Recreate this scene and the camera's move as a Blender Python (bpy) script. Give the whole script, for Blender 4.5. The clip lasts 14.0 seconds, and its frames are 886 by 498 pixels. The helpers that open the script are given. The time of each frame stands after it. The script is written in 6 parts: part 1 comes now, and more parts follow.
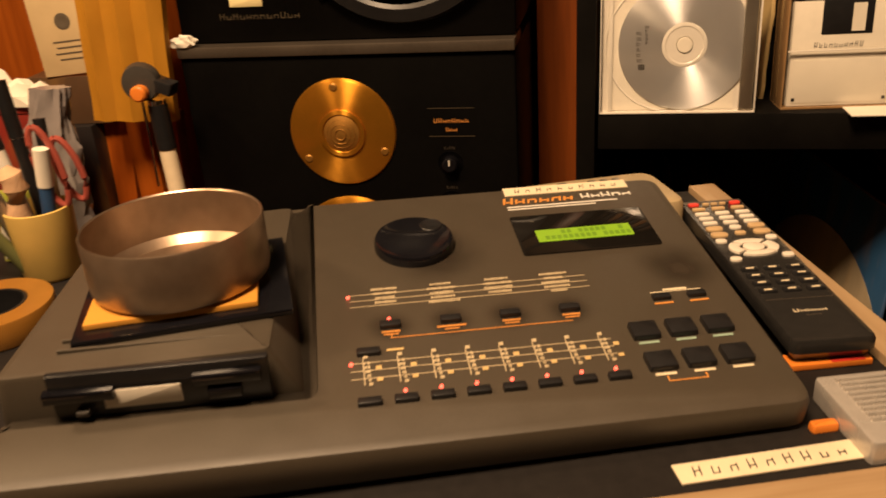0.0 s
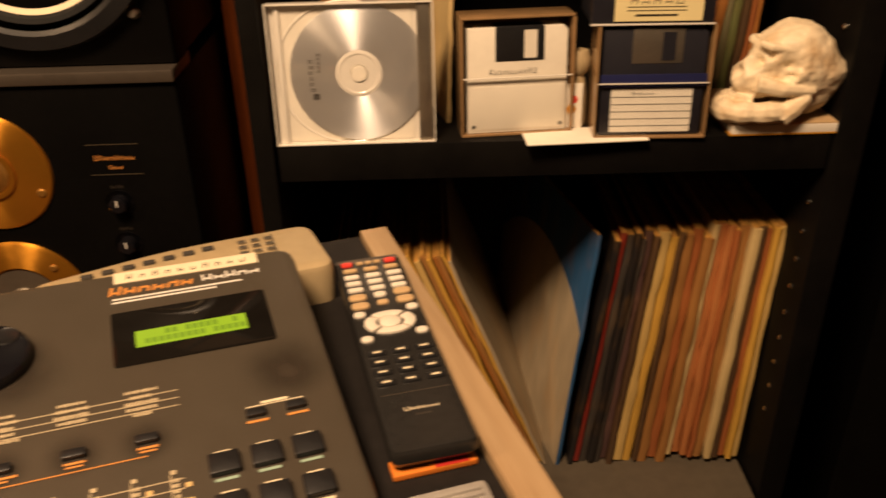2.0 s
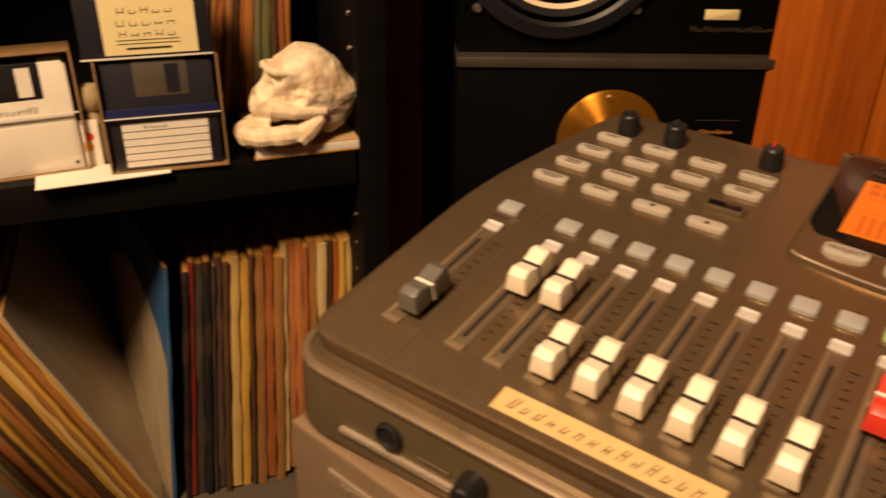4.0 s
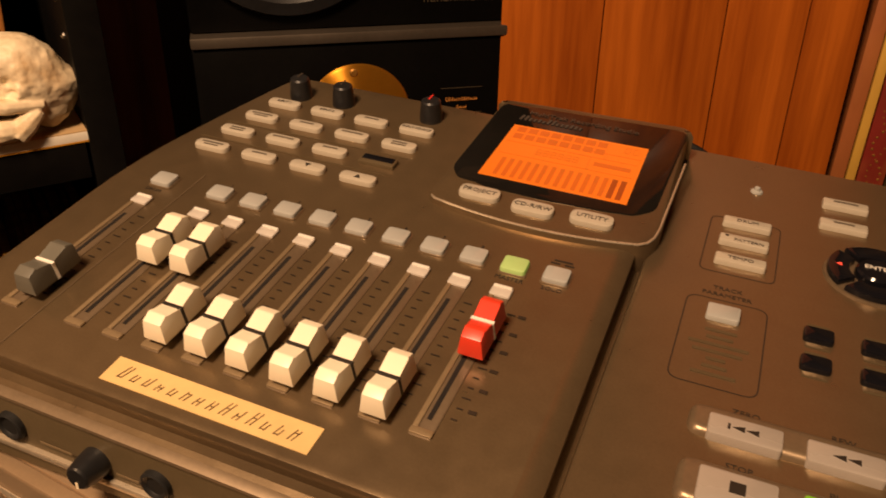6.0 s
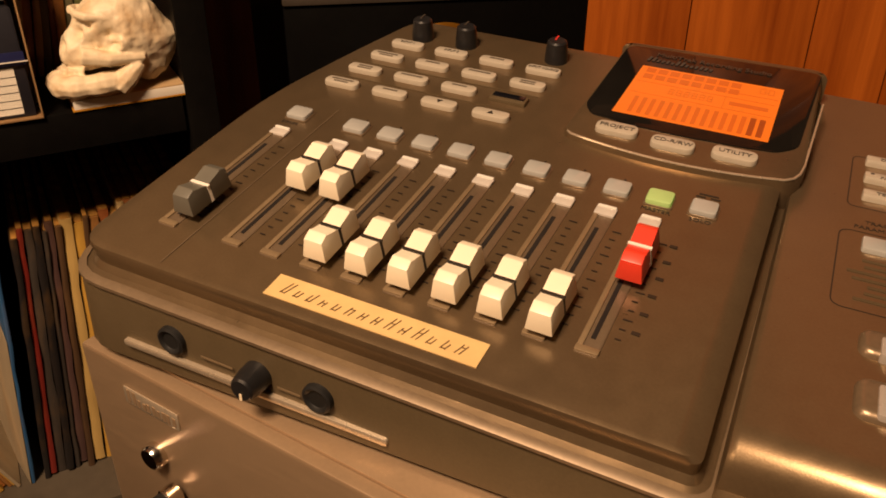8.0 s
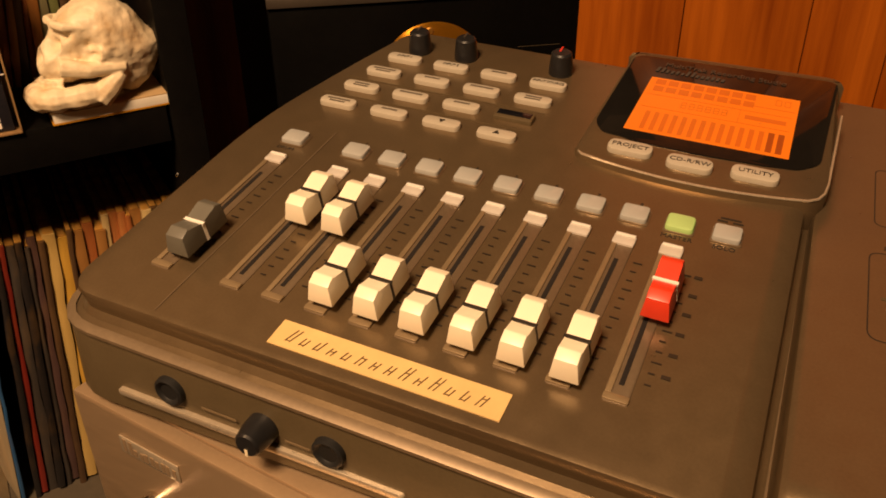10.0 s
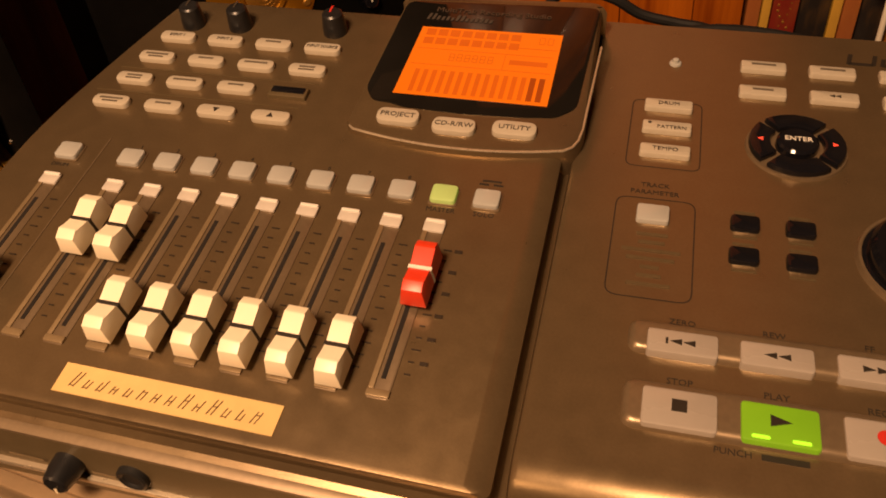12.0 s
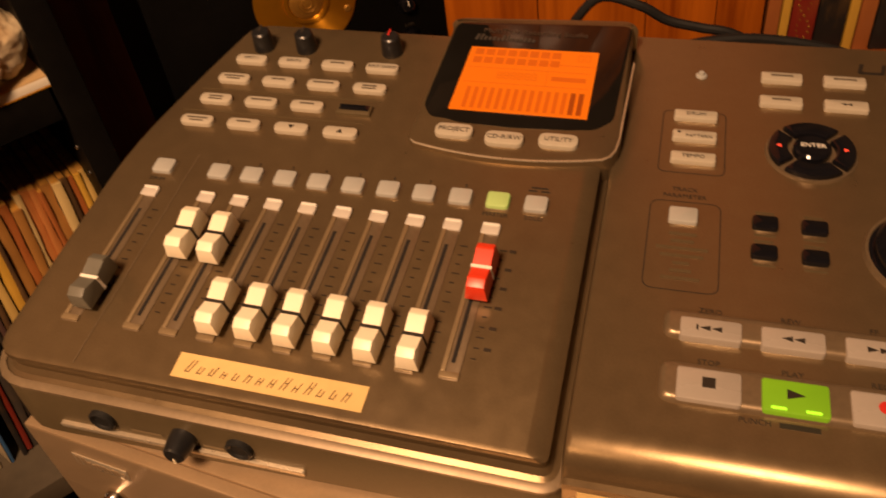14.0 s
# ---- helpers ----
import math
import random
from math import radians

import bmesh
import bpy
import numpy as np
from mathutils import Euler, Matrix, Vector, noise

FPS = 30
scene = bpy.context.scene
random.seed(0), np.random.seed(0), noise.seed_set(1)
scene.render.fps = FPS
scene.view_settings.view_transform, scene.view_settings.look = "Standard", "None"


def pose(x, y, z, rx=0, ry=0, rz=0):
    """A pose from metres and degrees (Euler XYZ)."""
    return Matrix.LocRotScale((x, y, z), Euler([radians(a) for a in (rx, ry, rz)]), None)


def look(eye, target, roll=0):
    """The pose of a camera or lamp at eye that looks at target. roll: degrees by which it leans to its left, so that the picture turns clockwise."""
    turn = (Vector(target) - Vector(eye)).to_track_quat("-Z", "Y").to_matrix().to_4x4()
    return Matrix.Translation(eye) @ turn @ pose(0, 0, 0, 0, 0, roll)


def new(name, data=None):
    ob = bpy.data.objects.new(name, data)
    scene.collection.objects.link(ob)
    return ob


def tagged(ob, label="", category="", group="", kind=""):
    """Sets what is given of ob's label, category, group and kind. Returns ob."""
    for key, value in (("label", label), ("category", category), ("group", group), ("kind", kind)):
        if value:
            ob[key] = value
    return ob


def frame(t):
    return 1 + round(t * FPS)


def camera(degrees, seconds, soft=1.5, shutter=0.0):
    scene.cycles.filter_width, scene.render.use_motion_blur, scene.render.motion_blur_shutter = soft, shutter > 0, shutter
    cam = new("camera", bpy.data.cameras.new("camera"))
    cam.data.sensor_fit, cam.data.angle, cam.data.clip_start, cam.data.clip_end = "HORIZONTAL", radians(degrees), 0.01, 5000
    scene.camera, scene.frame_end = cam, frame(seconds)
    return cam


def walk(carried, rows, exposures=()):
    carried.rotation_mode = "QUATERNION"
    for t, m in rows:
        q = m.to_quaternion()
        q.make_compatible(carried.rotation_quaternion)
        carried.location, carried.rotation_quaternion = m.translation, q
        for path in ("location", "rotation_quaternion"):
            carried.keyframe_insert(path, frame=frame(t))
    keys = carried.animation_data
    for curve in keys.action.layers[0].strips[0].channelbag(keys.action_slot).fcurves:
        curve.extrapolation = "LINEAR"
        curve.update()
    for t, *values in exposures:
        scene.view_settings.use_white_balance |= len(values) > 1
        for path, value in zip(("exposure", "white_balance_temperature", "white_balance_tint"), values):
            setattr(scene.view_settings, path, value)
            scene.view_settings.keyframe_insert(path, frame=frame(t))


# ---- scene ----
cam = camera(55.6, 14.0, soft=1.7, shutter=0.5)
METRES, EYE, TILT, LEAN, TURN = 0.756, 1.1, -24.5, 3.5, 10.9
ROWS = [
    (0.0, 0.0, 0.0, 0.0, 0.0, 0.0, -0.0),
    (0.5, 0.0063, 0.0447, 0.0465, -3.81, -1.86, 1.47),
    (1.0, 0.0504, 0.0638, 0.0763, -10.16, -2.95, 3.28),
    (1.5, 0.1137, 0.0576, 0.099, -9.86, -3.43, 2.97),
    (2.0, 0.1753, 0.048, 0.1082, -12.22, -3.88, 2.84),
    (2.5, 0.2333, 0.0337, 0.1152, -16.72, -4.17, 3.57),
    (3.0, 0.3029, 0.0184, 0.1201, -21.57, -4.67, 5.46),
    (3.5, 0.3694, -0.006, 0.1197, -25.78, -5.28, 6.99),
    (4.0, 0.4244, -0.039, 0.1154, -29.11, -5.46, 8.38),
    (6.5, 0.5181, -0.1042, 0.0671, -41.09, -8.87, 13.08),
    (7.0, 0.5027, -0.0952, 0.0589, -40.29, -9.28, 12.92),
    (7.5, 0.4629, -0.0807, 0.0587, -37.2, -8.93, 12.18),
    (10.0, 0.4751, -0.0454, 0.0857, -38.45, -10.13, 13.5),
    (10.5, 0.5323, -0.0669, 0.1037, -42.04, -12.22, 16.37),
    (11.0, 0.5583, -0.0849, 0.1135, -46.01, -14.7, 18.2),
    (11.5, 0.5537, -0.0977, 0.1266, -46.67, -19.94, 19.93),
    (12.0, 0.5461, -0.11, 0.1291, -46.28, -21.97, 20.92),
    (12.5, 0.5321, -0.1276, 0.1425, -47.41, -23.82, 21.14),
    (13.0, 0.5296, -0.1388, 0.1579, -47.5, -25.3, 22.3),
    (13.5, 0.5165, -0.1445, 0.1704, -47.47, -25.72, 22.67),
    (14.0, 0.5016, -0.1442, 0.1666, -45.03, -22.54, 22.37),
]
EXPOSURES = ((0.0, -0.16, 5900, 10), (2.0, -0.1, 5750, 11), (3.0, 0.08, 5700, 10), (4.2, 0.0, 5850, 12), (6.5, -0.03, 6050, 16), (7.5, -0.05, 5750, 15), (9.8, -0.05, 6250, 13), (10.7, -0.05, 6850, 23), (14.0, -0.1, 6800, 23))
walk(cam, [(t, pose(0, 0, EYE, TILT, LEAN, TURN) @ pose(METRES * x, METRES * y, METRES * z, 90 + pitch, roll, yaw)) for t, x, y, z, yaw, pitch, roll in ROWS], EXPOSURES)

# ---- world and lamps ----
scene.view_settings.exposure = 0.0
world = bpy.data.worlds.new("room_dark")
scene.world = world
world.use_nodes = True
world.node_tree.nodes["Background"].inputs[0].default_value = (1.0, 0.62, 0.32, 1)
world.node_tree.nodes["Background"].inputs[1].default_value = 0.01


def area_lamp(name, eye, target, size, watts, colour, spread=180):
    data = bpy.data.lights.new(name, "AREA")
    data.shape, data.size, data.energy, data.color = "DISK", size, watts, colour
    data.spread = radians(spread)
    ob = new(name, data)
    ob.matrix_basis = look(eye, target)
    return ob


area_lamp("ceiling_lamp", (-0.26, -0.14, 2.28), (0.10, 0.72, 0.92), 0.42, 48.0, (1.0, 0.63, 0.33), 172)
area_lamp("desk_lamp", (-0.78, 0.22, 1.62), (-0.1, 0.6, 0.85), 0.12, 4.2, (1.0, 0.60, 0.28))


# ---- materials ----
def material(name, colour, rough=0.5, metal=0.0, vary=0.12, grain=60.0, bump=0.0, bump_scale=300.0, dirt=None,
             dirt_scale=6.0, dirt_amount=0.0, coat=0.0, rough_vary=0.08, stretch=(1, 1, 1), piece=0.0):
    """A surface with grain at two scales, worn patches and fine relief."""
    m = bpy.data.materials.new(name)
    m.use_nodes = True
    nt = m.node_tree
    n, l = nt.nodes, nt.links
    b = n["Principled BSDF"]
    b.inputs["Metallic"].default_value = metal
    b.inputs["Coat Weight"].default_value = coat
    co = n.new("ShaderNodeTexCoord")
    mp = n.new("ShaderNodeMapping")
    mp.inputs["Scale"].default_value = stretch
    l.new(co.outputs["Object"], mp.inputs[0])

    def noise_tex(scale, detail=4.0):
        t = n.new("ShaderNodeTexNoise")
        t.inputs["Scale"].default_value, t.inputs["Detail"].default_value = scale, detail
        l.new(mp.outputs[0], t.inputs["Vector"])
        return t

    def mix(fac, a, bcol):
        k = n.new("ShaderNodeMix")
        k.data_type = "RGBA"
        if isinstance(fac, float):
            k.inputs[0].default_value = fac
        else:
            l.new(fac, k.inputs[0])
        for sock, v in ((k.inputs[6], a), (k.inputs[7], bcol)):
            if isinstance(v, tuple):
                sock.default_value = (*v, 1)
            else:
                l.new(v, sock)
        return k.outputs[2]

    fine, broad = noise_tex(grain), noise_tex(grain / 9, 5.0)
    lo = tuple(c * (1 - vary) for c in colour)
    hi = tuple(min(1, c * (1 + vary)) for c in colour)
    add = n.new("ShaderNodeMath")
    add.operation = "MULTIPLY_ADD"
    add.inputs[1].default_value = 0.6
    l.new(fine.outputs[0], add.inputs[0])
    half = n.new("ShaderNodeMath")
    half.operation = "MULTIPLY"
    half.inputs[1].default_value = 0.4
    l.new(broad.outputs[0], half.inputs[0])
    l.new(half.outputs[0], add.inputs[2])
    ramp = n.new("ShaderNodeMapRange")
    ramp.inputs[1].default_value, ramp.inputs[2].default_value = 0.3, 0.7
    l.new(add.outputs[0], ramp.inputs[0])
    out = mix(ramp.outputs[0], lo, hi)
    if dirt:
        patch = noise_tex(dirt_scale, 6.0)
        pr = n.new("ShaderNodeMapRange")
        pr.inputs[1].default_value, pr.inputs[2].default_value, pr.inputs[4].default_value = 0.48, 0.72, dirt_amount
        l.new(patch.outputs[0], pr.inputs[0])
        out = mix(pr.outputs[0], out, dirt)
    if piece:
        info = n.new("ShaderNodeObjectInfo")
        hs = n.new("ShaderNodeHueSaturation")
        pv = n.new("ShaderNodeMapRange")
        pv.inputs[3].default_value, pv.inputs[4].default_value = 1 - piece, 1 + piece
        l.new(info.outputs["Random"], pv.inputs[0])
        l.new(pv.outputs[0], hs.inputs["Value"])
        l.new(out, hs.inputs["Color"])
        out = hs.outputs[0]
    l.new(out, b.inputs["Base Color"])
    rr = n.new("ShaderNodeMapRange")
    rr.inputs[3].default_value, rr.inputs[4].default_value = max(0.02, rough - rough_vary), min(1, rough + rough_vary)
    l.new(broad.outputs[0], rr.inputs[0])
    l.new(rr.outputs[0], b.inputs["Roughness"])
    if bump:
        bt = noise_tex(bump_scale, 3.0)
        bn = n.new("ShaderNodeBump")
        bn.inputs["Strength"].default_value, bn.inputs["Distance"].default_value = bump, 0.0006
        l.new(bt.outputs[0], bn.inputs["Height"])
        l.new(bn.outputs[0], b.inputs["Normal"])
    return m


def wood(name, light, dark, scale=1.0, axis=2, rough=0.4, piece=0.0, coat=0.0):
    """Straight-grained wood; the grain runs along the object's axis."""
    m = bpy.data.materials.new(name)
    m.use_nodes = True
    nt = m.node_tree
    n, l = nt.nodes, nt.links
    b = n["Principled BSDF"]
    co = n.new("ShaderNodeTexCoord")
    info = n.new("ShaderNodeObjectInfo")
    off = n.new("ShaderNodeVectorMath")
    off.operation = "ADD"
    sc = n.new("ShaderNodeVectorMath")
    sc.operation = "SCALE"
    sc.inputs[0].default_value = (3.1, 2.3, 1.7)
    l.new(info.outputs["Random"], sc.inputs["Scale"])
    l.new(co.outputs["Object"], off.inputs[0])
    l.new(sc.outputs[0], off.inputs[1])
    mp = n.new("ShaderNodeMapping")
    stretch = [38.0 * scale] * 3
    stretch[axis] = 2.2 * scale
    mp.inputs["Scale"].default_value = stretch
    l.new(off.outputs[0], mp.inputs[0])
    a = n.new("ShaderNodeTexNoise")
    a.inputs["Scale"].default_value, a.inputs["Detail"].default_value, a.inputs["Distortion"].default_value = 1.0, 6.0, 0.6
    l.new(mp.outputs[0], a.inputs["Vector"])
    fine = n.new("ShaderNodeTexNoise")
    fine.inputs["Scale"].default_value, fine.inputs["Detail"].default_value = 7.0, 3.0
    l.new(mp.outputs[0], fine.inputs["Vector"])
    s = n.new("ShaderNodeMath")
    s.operation = "MULTIPLY_ADD"
    s.inputs[1].default_value = 0.3
    l.new(fine.outputs[0], s.inputs[0])
    l.new(a.outputs[0], s.inputs[2])
    r = n.new("ShaderNodeValToRGB")
    r.color_ramp.elements[0].position, r.color_ramp.elements[0].color = 0.42, (*dark, 1)
    r.color_ramp.elements[1].position, r.color_ramp.elements[1].color = 0.82, (*light, 1)
    l.new(s.outputs[0], r.inputs[0])
    hs = n.new("ShaderNodeHueSaturation")
    pv = n.new("ShaderNodeMapRange")
    pv.inputs[3].default_value, pv.inputs[4].default_value = 1 - piece, 1 + piece
    l.new(info.outputs["Random"], pv.inputs[0])
    l.new(pv.outputs[0], hs.inputs["Value"])
    l.new(r.outputs[0], hs.inputs["Color"])
    l.new(hs.outputs[0], b.inputs["Base Color"])
    b.inputs["Roughness"].default_value = rough
    b.inputs["Coat Weight"].default_value = coat
    bn = n.new("ShaderNodeBump")
    bn.inputs["Strength"].default_value, bn.inputs["Distance"].default_value = 0.25, 0.0008
    l.new(s.outputs[0], bn.inputs["Height"])
    l.new(bn.outputs[0], b.inputs["Normal"])
    return m


def glow(name, colour, strength, base=(0.02, 0.02, 0.02)):
    m = material(name, base, 0.3)
    b = m.node_tree.nodes["Principled BSDF"]
    b.inputs["Emission Color"].default_value = (*colour, 1)
    b.inputs["Emission Strength"].default_value = strength
    return m


def clear(name, colour=(1, 1, 1), rough=0.03):
    """Thin clear plastic."""
    m = bpy.data.materials.new(name)
    m.use_nodes = True
    n, l = m.node_tree.nodes, m.node_tree.links
    out = n["Material Output"]
    n.remove(n["Principled BSDF"])
    t, g, mx = n.new("ShaderNodeBsdfTransparent"), n.new("ShaderNodeBsdfGlossy"), n.new("ShaderNodeMixShader")
    t.inputs[0].default_value = (*colour, 1)
    g.inputs["Roughness"].default_value = rough
    f, p, k = n.new("ShaderNodeLayerWeight"), n.new("ShaderNodeMath"), n.new("ShaderNodeMath")
    p.operation, k.operation = "POWER", "MULTIPLY_ADD"
    p.inputs[1].default_value, k.inputs[1].default_value, k.inputs[2].default_value = 5.0, 0.9, 0.045
    l.new(f.outputs["Facing"], p.inputs[0])
    l.new(p.outputs[0], k.inputs[0])
    l.new(k.outputs[0], mx.inputs[0])
    l.new(t.outputs[0], mx.inputs[1])
    l.new(g.outputs[0], mx.inputs[2])
    l.new(mx.outputs[0], out.inputs[0])
    return m


